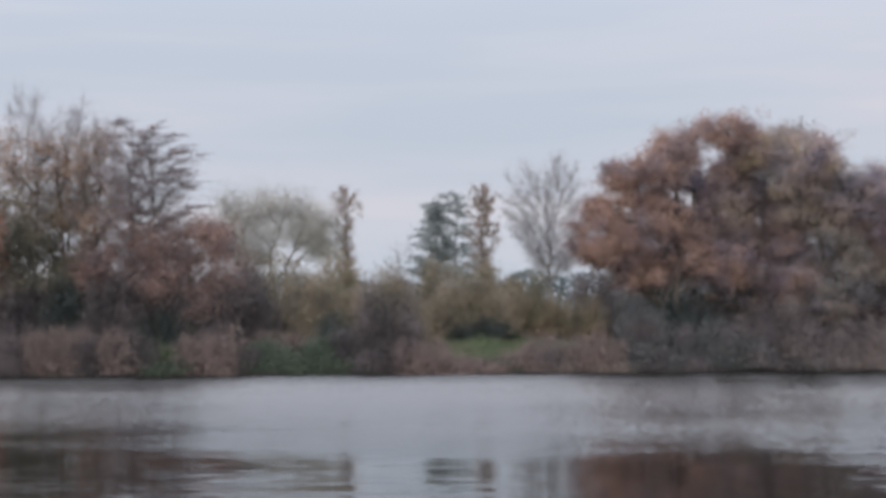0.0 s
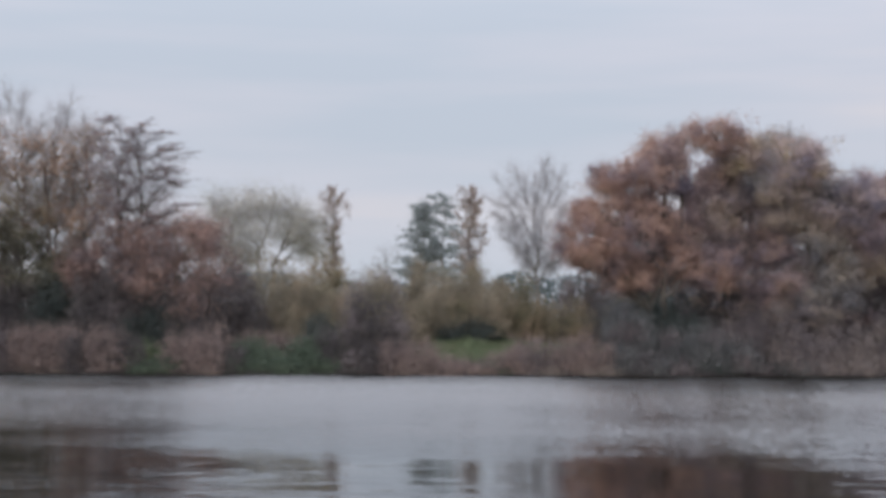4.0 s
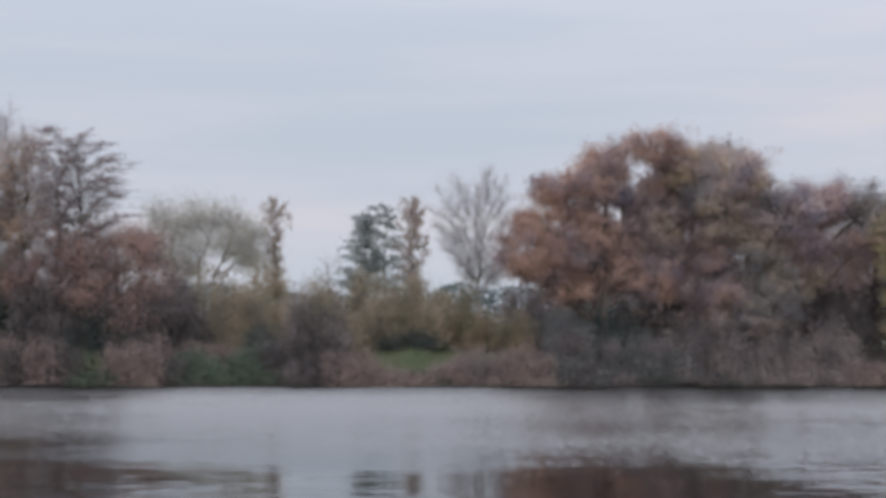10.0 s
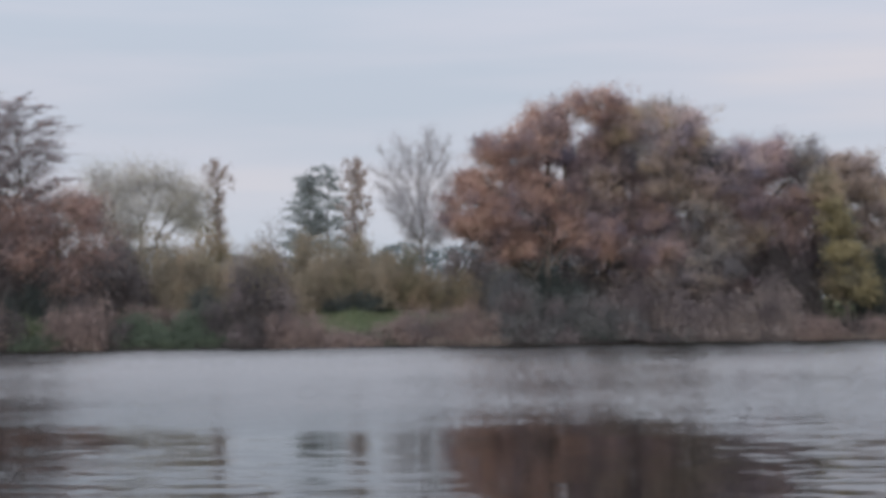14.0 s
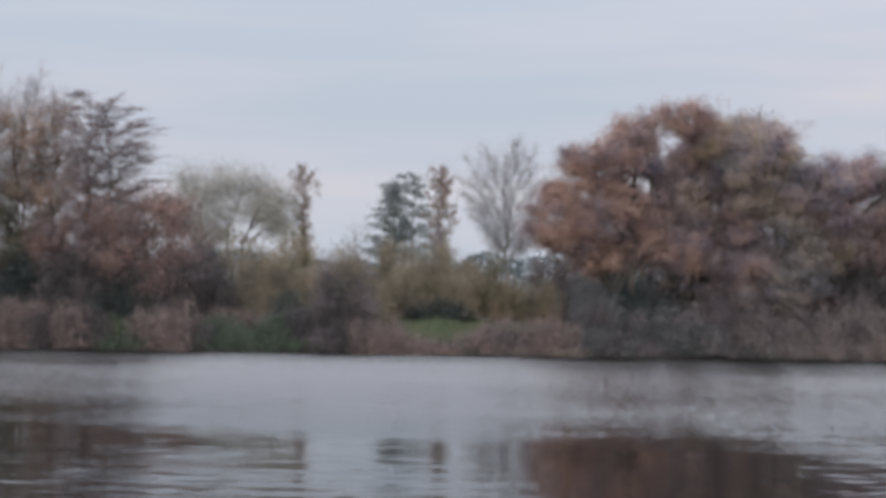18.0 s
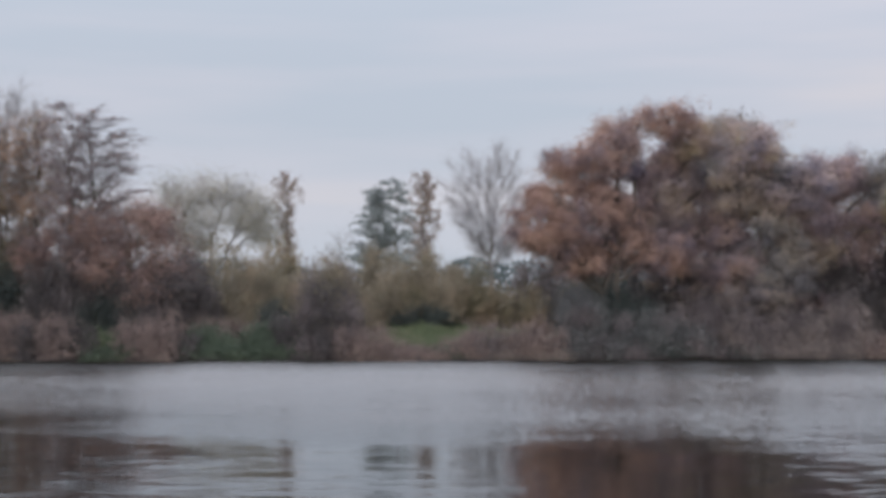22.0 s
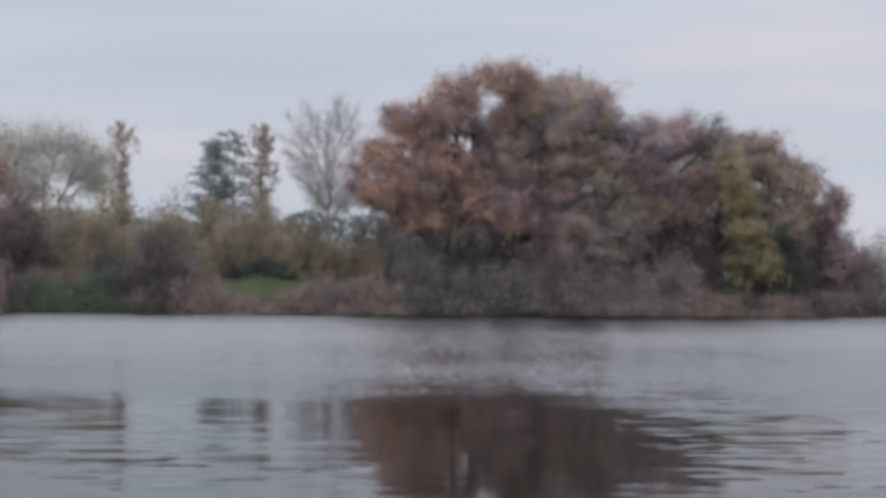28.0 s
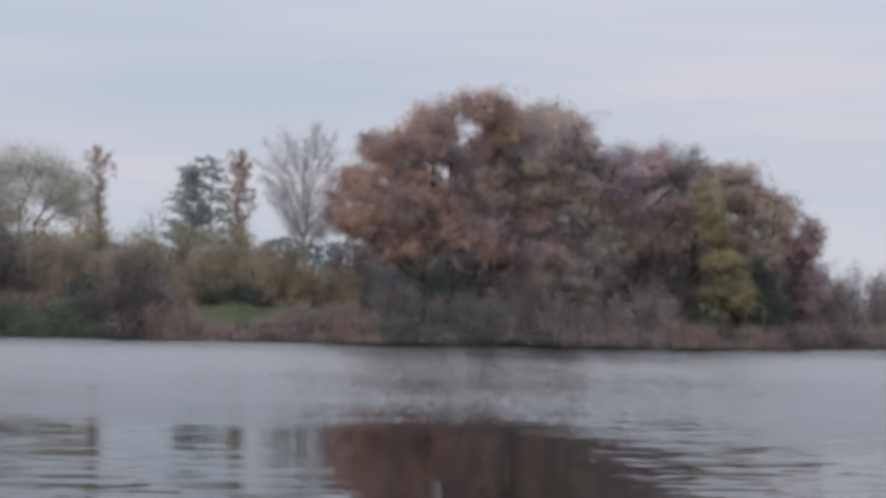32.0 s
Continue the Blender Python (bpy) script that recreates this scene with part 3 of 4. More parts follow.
def blades(rng, x, y, z, length, width, lean):
    """Upright tapering blades or stalks at the places given."""
    n = len(x)
    turn = rng.uniform(0, 2 * math.pi, n)
    tilt = np.abs(rng.normal(size=n)) * lean
    way = np.stack([np.cos(turn) * np.sin(tilt), np.sin(turn) * np.sin(tilt), np.cos(tilt)], 1)
    flat = rng.uniform(0, 2 * math.pi, n)
    side = np.stack([np.cos(flat), np.sin(flat), 0 * flat], 1) * (np.asarray(width) * 0.5)[:, None]
    base = np.stack([x, y, z], 1)
    mid = base + way * (np.asarray(length) * 0.55)[:, None]
    tip = base + way * np.asarray(length)[:, None] + np.stack([np.cos(turn), np.sin(turn), 0 * turn], 1) * (np.asarray(length) * 0.12)[:, None]
    v = np.stack([base - side, base + side, mid + side * 0.8, mid - side * 0.8, tip + side * 0.25, tip - side * 0.25], 1).reshape(-1, 3)
    k = np.arange(n)[:, None] * 6
    return v, np.concatenate([k + np.array((0, 1, 2, 3)), k + np.array((3, 2, 4, 5))], 0)


def reed_clump(name, label, x, y, w, d, h, seed, leaf=None, stalks=900, plume=0.5, category="reeds", group=""):
    """A stand of dry stalks with feathery heads, taller in the middle."""
    rng = np.random.default_rng(seed)
    top = tagged(new(name), label, category, group)
    top.location = (x, y, 0)
    fx, fy = np.clip(rng.normal(size=stalks) * 0.5, -1, 1), rng.uniform(-1, 1, stalks)
    px, py = fx * w, fy * d
    pz = np.maximum(land(x + px, y + py), 0) - 0.1
    tall = h * (1 - 0.4 * fx * fx) * rng.uniform(0.55, 1.0, stalks) * (1 + 0.12 * np.sin(px * 2.1 + seed))
    bulk("tuft", *blades(rng, px, py, pz, tall, np.full(stalks, 0.05), 0.16), leaf or REED, top)
    n = int(stalks * plume)
    k = rng.integers(0, stalks, n * 9)
    spots = np.stack([px[k], py[k], pz[k] + tall[k] * rng.uniform(0.45, 1.02, len(k))], 1) + rng.normal(size=(len(k), 3)) * 0.16
    bulk("seed_fluff", *leaves(rng, spots, 0.1, -0.5, 0.45), leaf or REED, top)
    return top


# ---- ground and water ----
def make_ground():
    xs = np.concatenate([[-4000, -1500, -600, -300, -180, -120, -90], np.arange(-70, 82, 0.8), [95, 120, 180, 300, 600, 1500, 4000]])
    ys = np.concatenate([[-4000, -1000, -200, -50], np.arange(-10, 20, 1.5), np.arange(22, 130, 12), np.arange(134, 176, 0.8), [180, 190, 205, 225, 250, 300, 400, 700, 1500, 4000]])
    gx, gy = np.meshgrid(xs, ys)
    v = np.stack([gx, gy, land(gx, gy)], -1).reshape(-1, 3)
    i, j = np.meshgrid(np.arange(len(ys) - 1), np.arange(len(xs) - 1), indexing="ij")
    a = i * len(xs) + j
    f = np.stack([a, a + 1, a + 1 + len(xs), a + len(xs)], -1).reshape(-1, 4)
    ob = piece("ground", v, f, GROUND)
    ob.data.polygons.foreach_set("use_smooth", np.ones(len(f), dtype=bool))
    return tagged(ob, "grassy lake bank rising to a rough meadow", "ground", kind="structure")


def make_water():
    xs, ys = np.array([-4000, -600, -150, 0, 150, 600, 4000.0]), np.array([5.0, 30, 60, 100, 140, 170, 200])
    gx, gy = np.meshgrid(xs, ys)
    v = np.stack([gx, gy, 0 * gx], -1).reshape(-1, 3)
    i, j = np.meshgrid(np.arange(len(ys) - 1), np.arange(len(xs) - 1), indexing="ij")
    a = i * len(xs) + j
    f = np.stack([a, a + 1, a + 1 + len(xs), a + len(xs)], -1).reshape(-1, 4)
    return tagged(piece("water", v, f, WATER), "grey rippled lake water reflecting trees and sky", "water", kind="structure")


make_ground()
make_water()

# ---- the trees on the far bank, from one end to the other ----
def at_x(x, *crown):
    """Crown parts given by their place along the bank: (x, z, half width, half height, leaf material if not the tree's own, depth)."""
    out = []
    for k, (bx, bz, rx, rz, *more) in enumerate(crown):
        depth = more[1] if len(more) > 1 else 4.4 * (0.618 * k % 1) - 2.2
        out.append((bx - x, depth, bz, 1.2 * rx, 1.1 * rx, 1.12 * rz, more[0] if more else None))
    return out


broadleaf("rust_tree", "rust-orange autumn tree at the edge of the wood", -49.5, 153,
          at_x(-49.5, (-49.5, 8, 3.8, 4.5), (-49.8, 14, 4, 4.5), (-48.5, 19, 3, 4)), RUST, BARK, 14, lobes=9, clusters=20, per=10, size=0.17, girth=0.35)
broadleaf("orange_shrub_tree", "small bright orange tree below taller trees", -46.3, 151,
          at_x(-46.3, (-46.3, 12.4, 1.4, 2.4), (-46.1, 9.4, 1.5, 2), (-46.6, 6.2, 1.4, 1.6, YELLOW)), FLAME, BARK, 114, lobes=9, clusters=18, per=10, size=0.14, girth=0.16)
broadleaf("mixed_tree", "tall olive and orange autumn tree with a thin top", -43.4, 154,
          at_x(-43.4, (-44.8, 15.6, 2.2, 2.6, OLIVE), (-43.2, 19.6, 2.8, 2.4), (-45.6, 19.4, 2, 3), (-41, 7, 2.6, 2.2, OLIVE)),
          RUST, BARK, 11, lobes=11, clusters=12, per=9, size=0.13, spread=0.6, lobe_size=0.48, girth=0.3,
          holes=((1.0, 19.2, 0.9, 0.8), (3.8, 13.4, 0.8, 0.8), (-0.6, 17, 0.5, 0.4), (2.2, 16.6, 0.4, 0.4)))
broadleaf("olive_tree", "dark olive-green tree between taller autumn trees", -42.6, 152.4,
          at_x(-42.6, (-43.8, 11.6, 1.9, 2.2), (-41.2, 10.6, 1.8, 2.2), (-42.6, 8, 2.4, 2.2), (-39.2, 9.6, 1.6, 1.8), (-45.2, 8.4, 1.6, 2.4), (-39.8, 7, 1.8, 2)), DARK_OLIVE, BARK, 115, lobes=11, clusters=22, per=11, size=0.13, girth=0.22)
broadleaf("orange_tree", "thinning orange-brown autumn tree with grey boughs", -40.6, 155,
          at_x(-40.6, (-41.2, 18.8, 2.4, 2.6), (-39.4, 16.2, 2.2, 2), (-37.6, 18.4, 2, 2.2), (-36.6, 15.8, 1.9, 2.2), (-38.2, 20.6, 1.8, 1.8, FADED), (-37.6, 13.4, 1.8, 1.4), (-41.4, 14.6, 1.6, 1.6, OLIVE)),
          RUST, BARK, 13, lobes=11, clusters=15, per=9, size=0.12, spread=0.65, lobe_size=0.52, girth=0.26, trunks=((-0.7, 0.2), (1.8, 1.2)),
          holes=((-1.8, 19.2, 0.9, 0.8), (1.0, 13.4, 0.8, 0.9), (2.6, 18.4, 0.4, 0.5), (0.4, 17.4, 0.4, 0.4), (5.4, 13, 0.5, 0.7)))
bare_tree("bare_tree", "tall bare grey tree among autumn trees", -44.4, 155.5, 9, 26.1, 4.2, PALE_BARK, 12, boughs=34, girth=0.24, leaf=RUST, per=1, leaf_to=0.6)
bare_tree("bare_tree", "tall slender bare tree with fine grey twigs", -41.2, 157, 9, 25.4, 3.2, PALE_BARK, 113, boughs=30, girth=0.24, leaf=RUST, per=1, leaf_to=0.5)
bare_tree("bare_tree", "bare grey tree with a few orange leaves", -38.2, 156, 9, 24.2, 3.0, PALE_BARK, 112, boughs=28, leaf=RUST, per=1, leaf_to=0.6)
plate_tree("alder_tree", "tall alder with tiers of bare dark boughs and russet leaves", -34.1, 151,
           ((0, 8, 22.9, 2.4, 5.2, 0.12), (1.8, 8, 22.0, 2.6, 5.0, 0.2)), RED, BARK, PLUM_TWIG, 15, boughs=84, girth=0.32, per=7, size=0.12, twig_n=26, flat=0.16, leaf_share=0.7, leaf_below=16.5, climb=0.95, rise=0.0)
# the lowest outer crown part is darker: shade put into its leaf colour
broadleaf("copper_tree", "low spreading copper-red tree below an alder", -28.4, 150,
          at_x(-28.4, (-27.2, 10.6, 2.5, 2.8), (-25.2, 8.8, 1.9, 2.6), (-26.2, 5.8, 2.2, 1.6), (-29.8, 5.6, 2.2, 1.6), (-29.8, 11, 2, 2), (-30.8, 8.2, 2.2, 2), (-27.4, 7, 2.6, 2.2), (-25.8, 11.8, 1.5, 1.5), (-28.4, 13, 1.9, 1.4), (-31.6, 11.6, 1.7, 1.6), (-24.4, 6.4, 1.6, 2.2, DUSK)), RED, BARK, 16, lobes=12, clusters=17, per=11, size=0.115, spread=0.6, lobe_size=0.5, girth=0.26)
broadleaf("copper_tree", "low red-brown tree between tall trunks", -36.8, 152,
          at_x(-36.8, (-36.6, 10.4, 1.8, 2), (-37.8, 8, 2, 2), (-35.6, 7.6, 1.5, 2.2)), RED, BARK, 116, lobes=10, clusters=18, per=12, size=0.13, girth=0.18)
broadleaf("willow_tree", "grey-green willow with spreading dark limbs and thin leaves", -25.4, 185,
          at_x(-25.4, (-30.6, 16, 1.8, 2.4), (-28.6, 16.6, 1.8, 2.2), (-26.4, 17.2, 2, 1.9), (-24.2, 17.2, 1.9, 1.9), (-22.2, 16, 1.7, 1.9), (-20.6, 14.6, 1.3, 1.5), (-29.8, 13.2, 2, 1.7), (-27, 14, 1.9, 1.7), (-23.4, 14.2, 1.9, 1.5), (-32.4, 13.6, 1.6, 2), (-20.4, 12.7, 1.2, 1.1), (-27.6, 11.6, 1.6, 0.9)),
          WILLOW, BARK, 17, lobes=14, clusters=28, per=12, size=0.075, spread=0.95, girth=0.22, trunks=((-2.4, 3.4), (-1.6, 5.4), (-4.2, 1.0)), twigs=0.6, lobe_size=0.55, twig=TWIG)
slim_tree("slim_poplar", "slim poplar with a tuft of orange-brown leaves", -18, 185, 8.5, 19.1, 1.45, FADED, BARK, 18, boughs=60, per=11, club=0.45)
bare_tree("small_bare_tree", "small bare tree over the hedge", -12.3, 186, 9, 12.9, 1.7, PALE_BARK, 19, boughs=9, girth=0.09, shoots=7, tips=5)
plate_tree("conifer_tree", "grey-green conifer with layered open boughs", -6.0, 186, ((0, 8.6, 18.6, 5.0, 2.8, 0.98), (-2.0, 9.5, 17.6, 3.4, 1.8, 0.95)), NEEDLE, BARK, NEEDLE, 20,
           boughs=40, girth=0.2, rise=0.1, per=13, size=0.15, flat=0.17, twig_n=13, climb=0.45)
slim_tree("russet_poplar", "slim poplar with russet leaves beside a conifer", -3.1, 181, 9.5, 18.9, 1.4, FADED, BARK, 21, boughs=56, per=15)
bare_tree("bare_tree", "slender bare grey tree with a rounded crown of fine twigs", 3.8, 170, 8.4, 20.7, 5.0, PALE_BARK, 22, boughs=46, girth=0.24, lean=-0.3, shoots=17, tips=13, flare=0.66)
oak = broadleaf("oak_tree", "broad russet oak with a dense rounded crown", 13.6, 152,
          at_x(13.6, (7.1, 11.3, 1.9, 2.2), (9.8, 13.8, 2.4, 2.6), (12.3, 17.9, 2.2, 2.5), (14.5, 19.6, 1.9, 2.1), (8.6, 9.6, 2.6, 1.8), (12.4, 11.8, 3, 3), (12.6, 15.2, 2.2, 2), (15.6, 17.6, 1.3, 2.4, HEATHER), (16.2, 13, 1.8, 2.6, HEATHER), (15.4, 9.6, 2.8, 2.2), (11.2, 8.2, 2.2, 1.4), (9.7, 17, 1.7, 1.6), (7.8, 13.8, 1.2, 1.2), (18.6, 8.8, 2.4, 1.8), (13.4, 13.4, 2.2, 2.2), (10, 11, 1.9, 1.7), (13.4, 9.4, 1.8, 1.4)),
          OAK, BARK, 23, lobes=16, clusters=26, per=19, spread=0.36, lobe_size=0.43, size=0.105, trunks=((0, 1.5), (0.6, 2.4)), girth=0.45,
          holes=((3.6, 17.5, 0.25, 1.1), (2.4, 15.3, 0.2, 0.6), (1.0, 13.9, 0.35, 0.25), (-2.2, 16.1, 0.3, 0.2), (-3.4, 14.2, 0.35, 0.18), (-5.6, 12.1, 0.3, 0.2), (-1.6, 11.4, 0.3, 0.18)))
low_rng = np.random.default_rng(31)
for start, end in (((-1.0, -1, 6.6), (-7.6, -3, 3.6)), ((-0.6, -1, 5.4), (-5.4, -3.4, 4.6))):     # low boughs that hang out over the scrub
    piece("limb", *tubes([bent(low_rng, start, end, 0.16, 0.04, 0.05, 6, 0.06)], 6), BARK, oak)
broadleaf("oak_tree", "russet oak with a tall crown in a dense group", 20.5, 155.5,
          at_x(20.5, (19.2, 21.2, 2.1, 2, OAK), (19.6, 17.6, 1.9, 2.6, HEATHER), (21.6, 19.4, 1.7, 2.2), (21.6, 15.8, 2, 2.4), (19.4, 13.6, 2.2, 2.4), (22.4, 11.6, 2.6, 3, HEATHER), (19.8, 10.2, 2.4, 2.2, OAK), (23.6, 19.8, 1.7, 2.2, FADED), (23.4, 16.4, 2, 2.2), (20.6, 6.8, 3.6, 2.2), (23.8, 8.4, 2.4, 2.4, HEATHER), (17.6, 15.4, 1.2, 2.8, HEATHER), (17.2, 11.8, 1.8, 2)),
          BROWN, BARK, 24, lobes=16, clusters=26, per=19, spread=0.36, lobe_size=0.43, size=0.105, girth=0.45, holes=((-3.1, 17.8, 0.3, 1.15), (-4.3, 15.5, 0.23, 0.65)))
bare_tree("bare_tree", "bare dark tree rising out of the oaks", 25.6, 153, 13, 21.5, 3.0, BARK, 25, boughs=20, girth=0.24, leaf=MOSS, per=2)
broadleaf("dark_oak_tree", "dark brown oak in a dense group", 27, 151.5,
          at_x(27, (26, 18.2, 2.3, 2.4), (28.2, 16.6, 2.1, 2.2, MOSS), (24.8, 14.8, 2, 2.2, HAZEL), (27, 13.6, 2.4, 2.2, HAZEL), (29.6, 14.4, 2.2, 2.6), (31.6, 15.2, 2, 2.4), (25.4, 10.8, 2.2, 2.4, HEATHER), (28, 10, 2.6, 2.6, MOSS), (30.8, 11, 2.2, 2.4), (25.6, 7.2, 2.6, 2, HEATHER), (28.8, 6.8, 2.8, 2.2, MOSS), (32.4, 12.4, 1.8, 2, PLUM), (26.6, 5.2, 2.4, 1.6, HAZEL)),
          UMBER, BARK, 26, lobes=15, clusters=26, per=19, spread=0.36, lobe_size=0.43, size=0.105, girth=0.45)
# low crown parts in dark leaves paint the shade inside the wood
broadleaf("plum_tree", "purplish brown tree in a dense group", 35, 156,
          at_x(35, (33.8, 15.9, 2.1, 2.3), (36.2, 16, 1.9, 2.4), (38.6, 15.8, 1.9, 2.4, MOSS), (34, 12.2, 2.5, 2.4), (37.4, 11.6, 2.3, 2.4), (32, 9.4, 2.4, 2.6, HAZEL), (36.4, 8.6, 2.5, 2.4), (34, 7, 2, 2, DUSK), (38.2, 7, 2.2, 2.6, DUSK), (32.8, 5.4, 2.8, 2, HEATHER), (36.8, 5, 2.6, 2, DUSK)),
          PLUM, BARK, 27, lobes=15, clusters=26, per=19, spread=0.36, lobe_size=0.43, size=0.105, girth=0.4)
broadleaf("umber_tree", "dark brown tree behind the wood's edge", 40.5, 161,
          at_x(40.5, (40.6, 14.4, 2.4, 2.8), (41.6, 11, 3, 3.6), (38, 10.5, 3.4, 4.2), (43, 8, 3.3, 3.6), (38.5, 6, 3.6, 3.2)), UMBER, BARK, 33, lobes=12, clusters=20, per=11, size=0.18, girth=0.35)
broadleaf("umber_tree", "dark brown tree behind the oaks", 30.5, 161,
          at_x(30.5, (30, 14, 3.2, 3.6), (33, 12, 3, 3.6), (31.5, 8, 4.2, 4.2), (26, 9, 3.8, 4.6), (22, 8, 3.8, 3.8), (21.6, 13.4, 2.6, 3, HEATHER), (25, 13.6, 2.8, 3.4), (20.4, 17, 1.6, 2.4, HEATHER)), UMBER, BARK, 34, lobes=12, clusters=20, per=11, size=0.18, girth=0.35)
broadleaf("yellow_tree", "slim yellow-green tree leaning out below brown trees", 40.8, 149.2,
          at_x(40.8, (38.9, 13, 1.1, 1.5, OLIVE, -1), (39.2, 10.9, 1.2, 1.8, YELLOW, -1), (39.9, 8.8, 1.3, 1.9, None, -1), (40.6, 6.9, 1.6, 1.9, None, -1), (41.2, 4.8, 1.6, 1.8, None, -1), (39.8, 4.6, 1.3, 1.6, OLIVE, -0.5)), YELLOW, BARK, 28, lobes=10, clusters=22, per=15, size=0.12, girth=0.16, trunks=((0.2, -1.8),))
# slate-coloured lower parts paint the shaded hollow below this crown
broadleaf("brown_tree", "rounded brown autumn tree at the end of the wood", 44.2, 155,
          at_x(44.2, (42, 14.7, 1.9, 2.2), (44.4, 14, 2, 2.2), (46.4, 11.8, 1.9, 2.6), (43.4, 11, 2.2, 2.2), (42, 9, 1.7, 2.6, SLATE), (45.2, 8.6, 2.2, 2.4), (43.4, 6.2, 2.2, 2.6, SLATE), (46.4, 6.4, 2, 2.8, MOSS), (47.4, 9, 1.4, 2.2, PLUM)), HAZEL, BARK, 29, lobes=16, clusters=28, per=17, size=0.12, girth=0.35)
broadleaf("maroon_tree", "small maroon tree at the end of the wood", 49.2, 155,
          at_x(49.2, (49.2, 9.6, 1.5, 2.1), (49.8, 7, 1.4, 2.2), (49.4, 4.6, 1.6, 2), (48, 6.4, 1.3, 2.6)), MAROON, BARK, 30, lobes=14, clusters=24, per=16, size=0.12, girth=0.2)
for k, (bx, by, bw, bh, leaf) in enumerate(((53, 159, 3.6, 6.2, MAUVE), (57.5, 161, 4.6, 7.0, MAUVE), (65, 168, 5.4, 7, MAUVE), (76, 182, 6.6, 7.8, MAUVE), (87, 186, 7.4, 8.2, MAUVE))):
    bush("low_tree", "low purplish brown trees along the far shore", bx, by, bw, 2.5, bh, leaf, BARK, 40 + k, clusters=900, category="tree")
bare_tree("small_bare_tree", "small bare tree beyond the wood", 61.5, 184, 5, 9.4, 2.4, BARK, 45, boughs=10, girth=0.1, shoots=8, tips=6)

# ---- a hedge behind it all, and scrub under and between the trees ----
for k in range(24):
    hx = -62 + 5.0 * k
    bush("hedge_bush", "dark hedge bush behind the bank", hx, 165 + 2.5 * math.sin(k * 1.7), 3.9, 1.6, (11.2 if -52 < hx < -33 else 10.9 if -33 < hx < -20 else 9.6 if -20 <= hx < -16 else 8.2 if -16 <= hx < -2 else 7.0 if hx < 0 else 4.9 if hx < 5 else 7.2) + 0.6 * math.sin(k * 2.3), DUSK if -36 < hx < -23 else (OCHRE, OLIVE, MAUVE, OCHRE)[k % 4] if -23 <= hx < 14 else (DUSK, IVY_SHADE, OCHRE, DUSK, MAUVE)[k % 5] if hx < 46 else MAUVE, BARK, 200 + k,
         clusters=1300 if -21 < hx < 0 else 900 if hx < 14 else 320, per=11, size=0.14, spread=0.42, fuzz=0.2, group="hedge behind the bank")
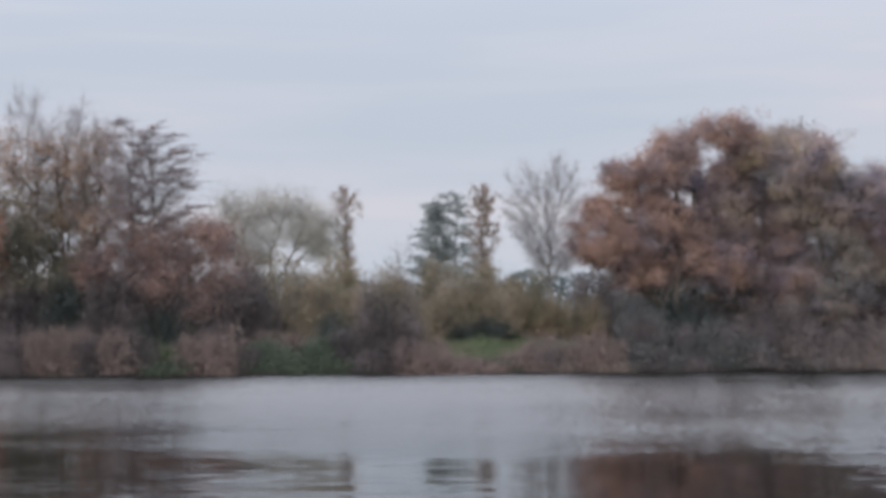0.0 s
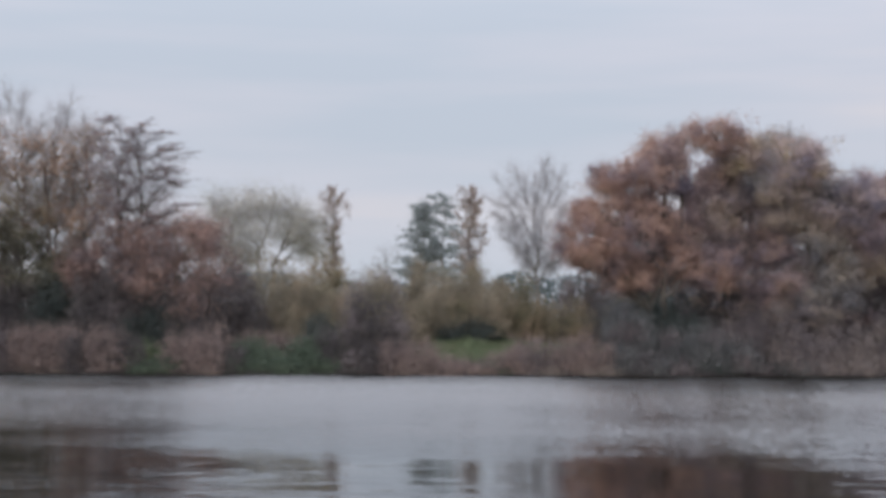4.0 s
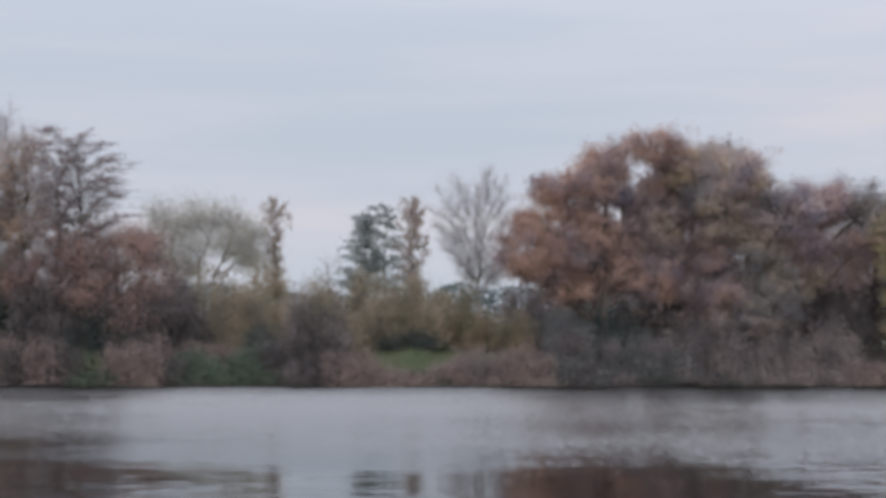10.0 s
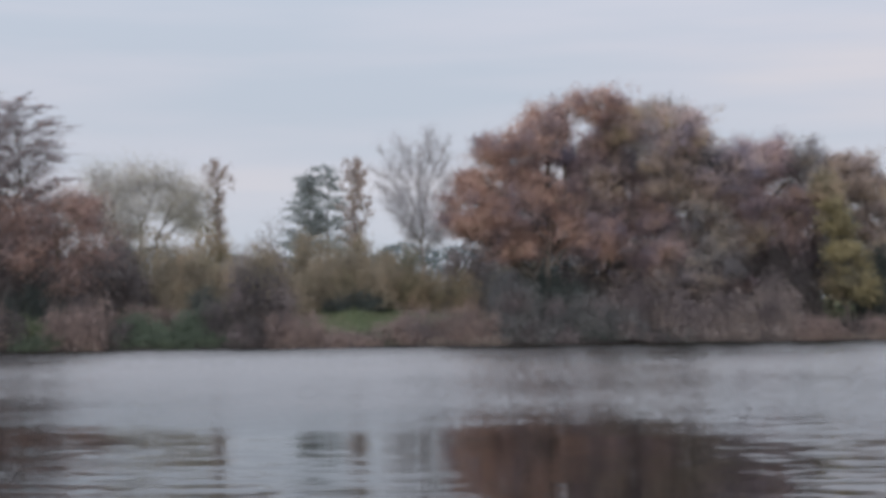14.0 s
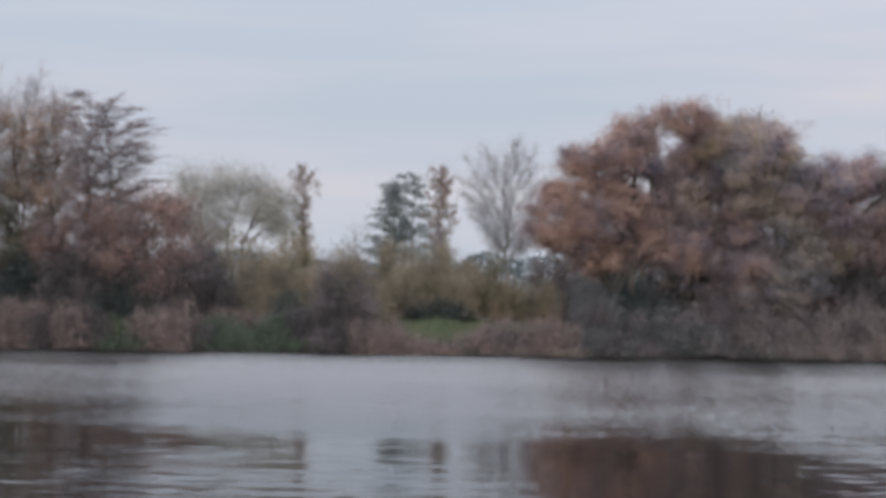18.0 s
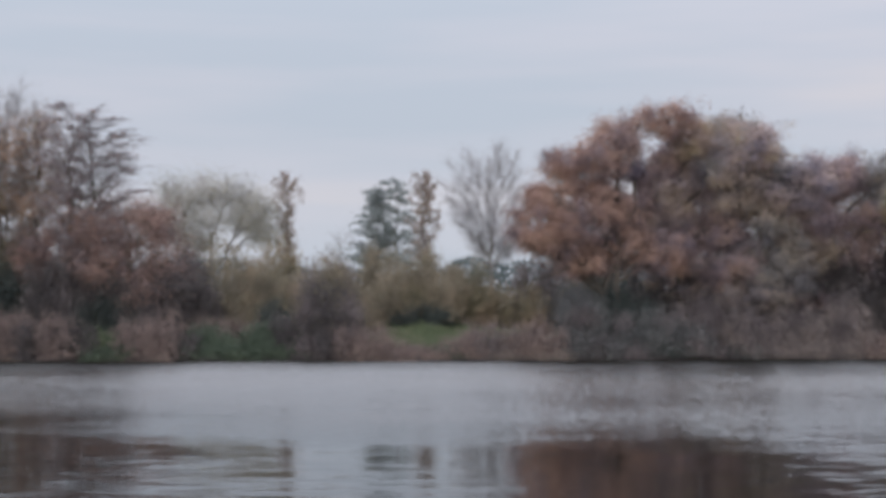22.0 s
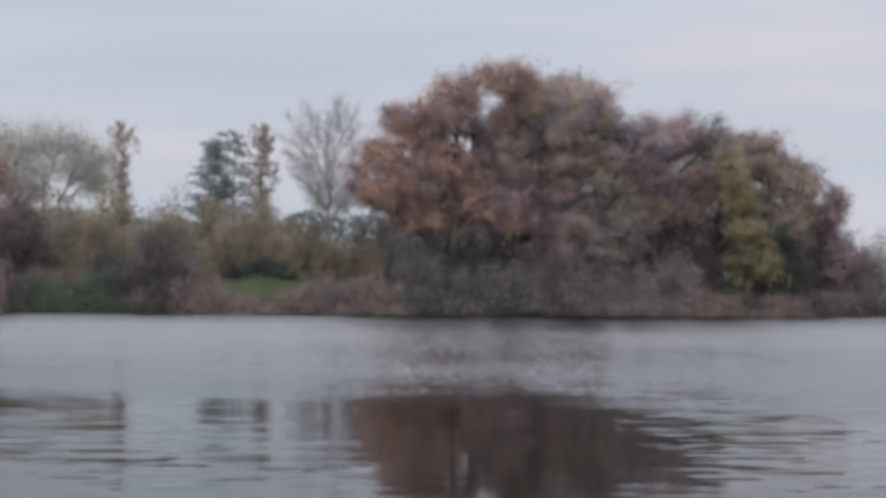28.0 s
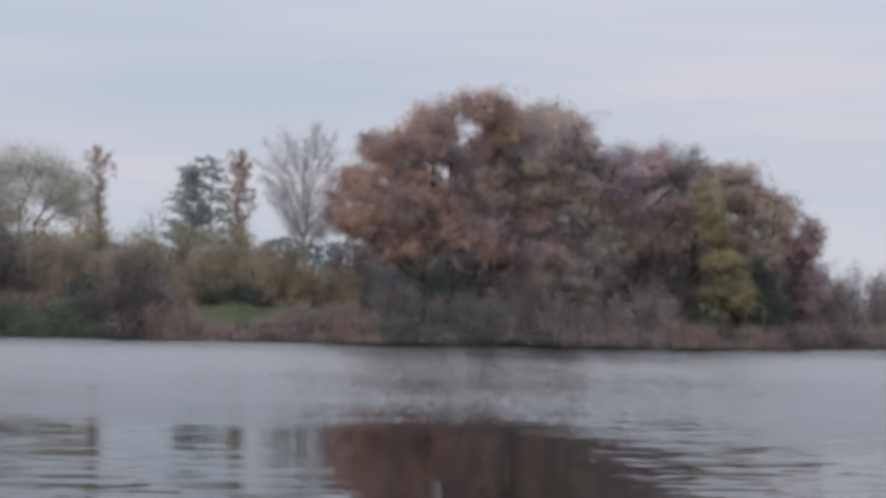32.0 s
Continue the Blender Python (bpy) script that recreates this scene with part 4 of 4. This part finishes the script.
SCRUB_PLAN = (
    # tall scrub whose dark leaf colour stands for shade below the crowns
    ("scrub coloured dark for the shade under the trees", -48, 150.5, 4.5, 2, 10.6, DUSK),
    ("brown scrub coloured dark for the shade under the trees", -42.5, 150, 3.4, 1.8, 10.2, DUSK),
    ("green growth coloured dark for the shade under the trees", -38.8, 149, 3, 1.8, 9.0, IVY_SHADE),
    ("scrub coloured dark for the shade under the trees", -34.4, 148.4, 4, 2, 9.0, DUSK),
    ("green scrub coloured dark for the shade under a copper tree", -30, 148, 3.2, 1.6, 6.3, IVY_SHADE),
    ("scrub coloured dark for the shade under a copper tree", -26, 148.4, 3.4, 1.8, 6.0, DUSK),
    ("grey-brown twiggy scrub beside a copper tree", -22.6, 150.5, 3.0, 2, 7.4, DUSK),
    ("ochre-brown twiggy scrub in the hedge", -19.4, 152, 2.8, 2, 6.6, OCHRE),
    ("yellowish willow bush in the hedge", -16.6, 153, 2.4, 2, 7.9, OCHRE),
    ("dark green bush in a gap of the hedge", -15.4, 147.6, 1.8, 1.2, 4.4, IVY_SHADE),
    ("olive rounded willow bush with fuzzy twigs", -10.8, 153, 4.6, 2.6, 8.0, OCHRE),
    ("ochre rounded willow bush with fuzzy twigs", -3.2, 154, 4.9, 2.8, 6.9, OCHRE),
    # added dark bush that stands for the shadow at the willow bush's bottom
    ("low dark bush in place of the shadow under a willow", -2.4, 152.6, 3.2, 1.0, 1.6, IVY_SHADE),
    ("olive green bush in the hedge", 2.2, 156, 2.6, 2, 6.3, OLIVE),
    ("olive bush below a bare tree", 6.2, 157, 3.4, 2, 4.6, OLIVE),
    ("grey-green bush under the oak", 10.6, 156, 3, 2, 5.4, SCRUB),
    ("dark green bush under the oak", 14, 156, 3, 2, 6.0, IVY_SHADE),
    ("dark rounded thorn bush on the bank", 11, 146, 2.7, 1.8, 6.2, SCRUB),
    # two added dark bushes stand in for the darkness beneath the oak crown
    ("dark growth in place of the shaded hollow under the oaks", 16.2, 148.6, 2.3, 1.2, 5.2, IVY_SHADE),
    ("dark growth in place of shade round the foot of the oak", 13.8, 149.4, 2.6, 1.0, 6.2, IVY_SHADE),
    ("grey-green willow scrub at the water", 16.2, 144.6, 3.6, 1.6, 4.7, SCRUB),
    ("grey-mauve domed willow scrub at the water", 22.4, 145.2, 4.6, 2, 6.3, MAUVE),
    ("grey-green willow scrub at the water", 19.6, 144.2, 2.6, 1.2, 3.4, SCRUB),
    ("ochre-brown willow bush at the water", 29.2, 145.2, 3.6, 1.8, 4.6, BRUSH),
    ("ochre-brown domed willow bush at the water", 33.4, 145.6, 3.2, 1.8, 5.4, BRUSH),
    ("low brown scrub at the water", 26, 144.4, 2.8, 1.4, 3.6, MAUVE),
    # undergrowth; its dark leaf colour includes the shade under the wood
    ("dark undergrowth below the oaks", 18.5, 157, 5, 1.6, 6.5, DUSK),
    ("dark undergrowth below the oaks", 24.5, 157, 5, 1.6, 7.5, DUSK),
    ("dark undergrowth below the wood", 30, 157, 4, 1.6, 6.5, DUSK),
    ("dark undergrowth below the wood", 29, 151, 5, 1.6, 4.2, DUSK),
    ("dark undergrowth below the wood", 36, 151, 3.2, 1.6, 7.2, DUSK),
    ("dark green undergrowth below the wood", 44.4, 151.4, 3.2, 1.6, 7.8, IVY_SHADE),
    ("dark brown rounded bush at the water", -10.9, 144.6, 4.3, 1.8, 7.2, DUSK),
    ("dark green herb thicket on the bank", -15.6, 144.6, 3.2, 1.4, 3.2, HERB),
    ("green herb thicket on the bank", -20.6, 144.8, 2.8, 1.2, 2.2, HERB),
    ("bright green herbs between brambles", -29.8, 144.2, 1.6, 1.2, 2.0, GRASS),
)
MIXED = {DUSK: MAUVE, SCRUB: MAUVE, OCHRE: OLIVE, MAUVE: BRUSH, OLIVE: OCHRE, BRUSH: MAUVE}
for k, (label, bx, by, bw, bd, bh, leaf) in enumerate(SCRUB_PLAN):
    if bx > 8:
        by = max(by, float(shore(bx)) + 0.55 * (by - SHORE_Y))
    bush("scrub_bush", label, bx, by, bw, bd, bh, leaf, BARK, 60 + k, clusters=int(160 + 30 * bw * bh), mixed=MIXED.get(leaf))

# ---- dry brambles along the water ----
BANK = np.array((-56, -36, -31, -30.4, -27.6, -26.6, -23.4, -22.6, -14, -13, -10.2, -9.2, -7.4, -5.2, -4.8, 0.4, 1.0, 9, 12, 14, 25, 34, 36, 49, 75))
TALL = np.array((5.2, 5.0, 4.6, 1.6, 1.6, 5.4, 5.2, 1.8, 1.8, 2.0, 2.8, 5.0, 4.2, 2.4, 1.5, 1.5, 3.6, 4.0, 2.4, 1.8, 1.8, 2.2, 2.6, 2.7, 2.8))
rng = np.random.default_rng(77)
bx = -55.0
while bx < 72:
    tall = float(np.interp(bx, BANK, TALL)) * rng.uniform(0.82, 1.06)
    green = tall < 2.0 and bx < 1
    low = tall < 2.6
    leaf = HERB if green else (REED, REED, MAUVE, REED, DUSK, REED)[int(rng.integers(0, 6))]
    if -5 < bx < 0.2:
        leaf = (REED, REED, HERB)[int(rng.integers(0, 3))]
    elif 9.6 < bx < 26:
        leaf = (SCRUB, SCRUB, DUSK, SCRUB, IVY_SHADE, MAUVE)[int(rng.integers(0, 6))]
    elif 26 <= bx < 36:
        leaf = (BRUSH, MAUVE, BRUSH, REED)[int(rng.integers(0, 4))]
    label = "low brown and green herbs below the meadow" if -5 < bx < 0.2 else "low green herbs on the bank" if green else "low grey-green scrub at the water" if 9.6 < bx < 26 else "low ochre-brown scrub at the water" if 26 <= bx < 36 else "dry pinkish brown brambles on the bank"
    by = float(shore(bx)) + rng.uniform(0.5, 1.2)
    bush("herb_clump" if green else "bramble_clump", label, bx, by, rng.uniform(1.5, 2.1), 0.9 if low else 1.3, max(0.7, tall - 0.4), leaf, BARK, int(1000 + 10 * (bx + 60)),
         clusters=int(60 + 50 * tall), per=12, size=0.105, spread=0.34, fuzz=0.5, mounds=2, stems=6, category="herbs" if green else "bramble", group="growth along the far bank")
    bx += rng.uniform(1.2, 1.9)
for k, (bx, by, bw, bh) in enumerate(((-21.4, 148, 2.6, 2.7), (-18.4, 147.6, 2.4, 2.5), (-15.4, 148, 2.2, 2.5))):
    bush("bramble_clump", "dry brown brambles at the top of the bank", bx, by, bw, 1.2, bh, REED, BARK, 160 + k, clusters=300, per=10, size=0.13, spread=0.3, fuzz=0.6, mounds=3,
         category="bramble", group="growth along the far bank")
for k in range(30):
    sx = -54 + 4.2 * k
    reed_clump("sedge_clump", "dark sedge hanging over the water", sx, float(shore(sx)) + 0.35, 2.4, 0.3, 0.4 + 0.15 * math.sin(k * 1.9), 130 + k, DUSK, stalks=240, plume=0.3,
               category="sedge", group="sedge along the far bank")


for k, (bx, bw) in enumerate(((4.2, 1.3), (7.0, 1.2), (9.0, 1.0), (38.6, 1.6), (41.4, 1.5), (44.4, 1.4), (-36.4, 1.0), (-24.4, 0.9))):
    reed_clump("straw_clump", "pale dead grass lying at the water line", bx, float(shore(bx)) + 0.3, bw, 0.3, 0.8, 170 + k, STRAW, stalks=260, plume=0.4, category="grass",
               group="pale grass at the water line")


# ---- far woods and grass ----
def far_wood():
    rng = np.random.default_rng(5)
    n = 30000
    x = rng.uniform(-160, 112, n)
    y = 430 + rng.uniform(-8, 8, n)
    edge = 14.2 + 1.8 * np.sin(x * 0.07) + 1.1 * np.sin(x * 0.19 + 1) + 0.7 * np.sin(x * 0.43)
    z = 2 + rng.random(n) ** 0.7 * edge
    ob = piece("far_wood", *leaves(rng, np.stack([x, y, z], 1), 0.6), DISTANT)
    tagged(ob, "distant dark line of woods", "woods", kind="stuff")


far_wood()


def bank_grass():
    rng = np.random.default_rng(6)
    n = 26000
    x = np.concatenate([rng.uniform(-6.5, 2, n // 3), rng.uniform(-60, 62, n - n // 3)])
    y = shore(x) + 2.6 + rng.random(n) ** 1.4 * 14
    tall = rng.uniform(0.18, 0.5, n)
    ob = piece("grass", *blades(rng, x, y, land(x, y) - 0.03, tall, np.full(n, 0.07), 0.4), GRASS)
    tagged(ob, "rough green grass on the lake bank", "grass", kind="stuff")


bank_grass()
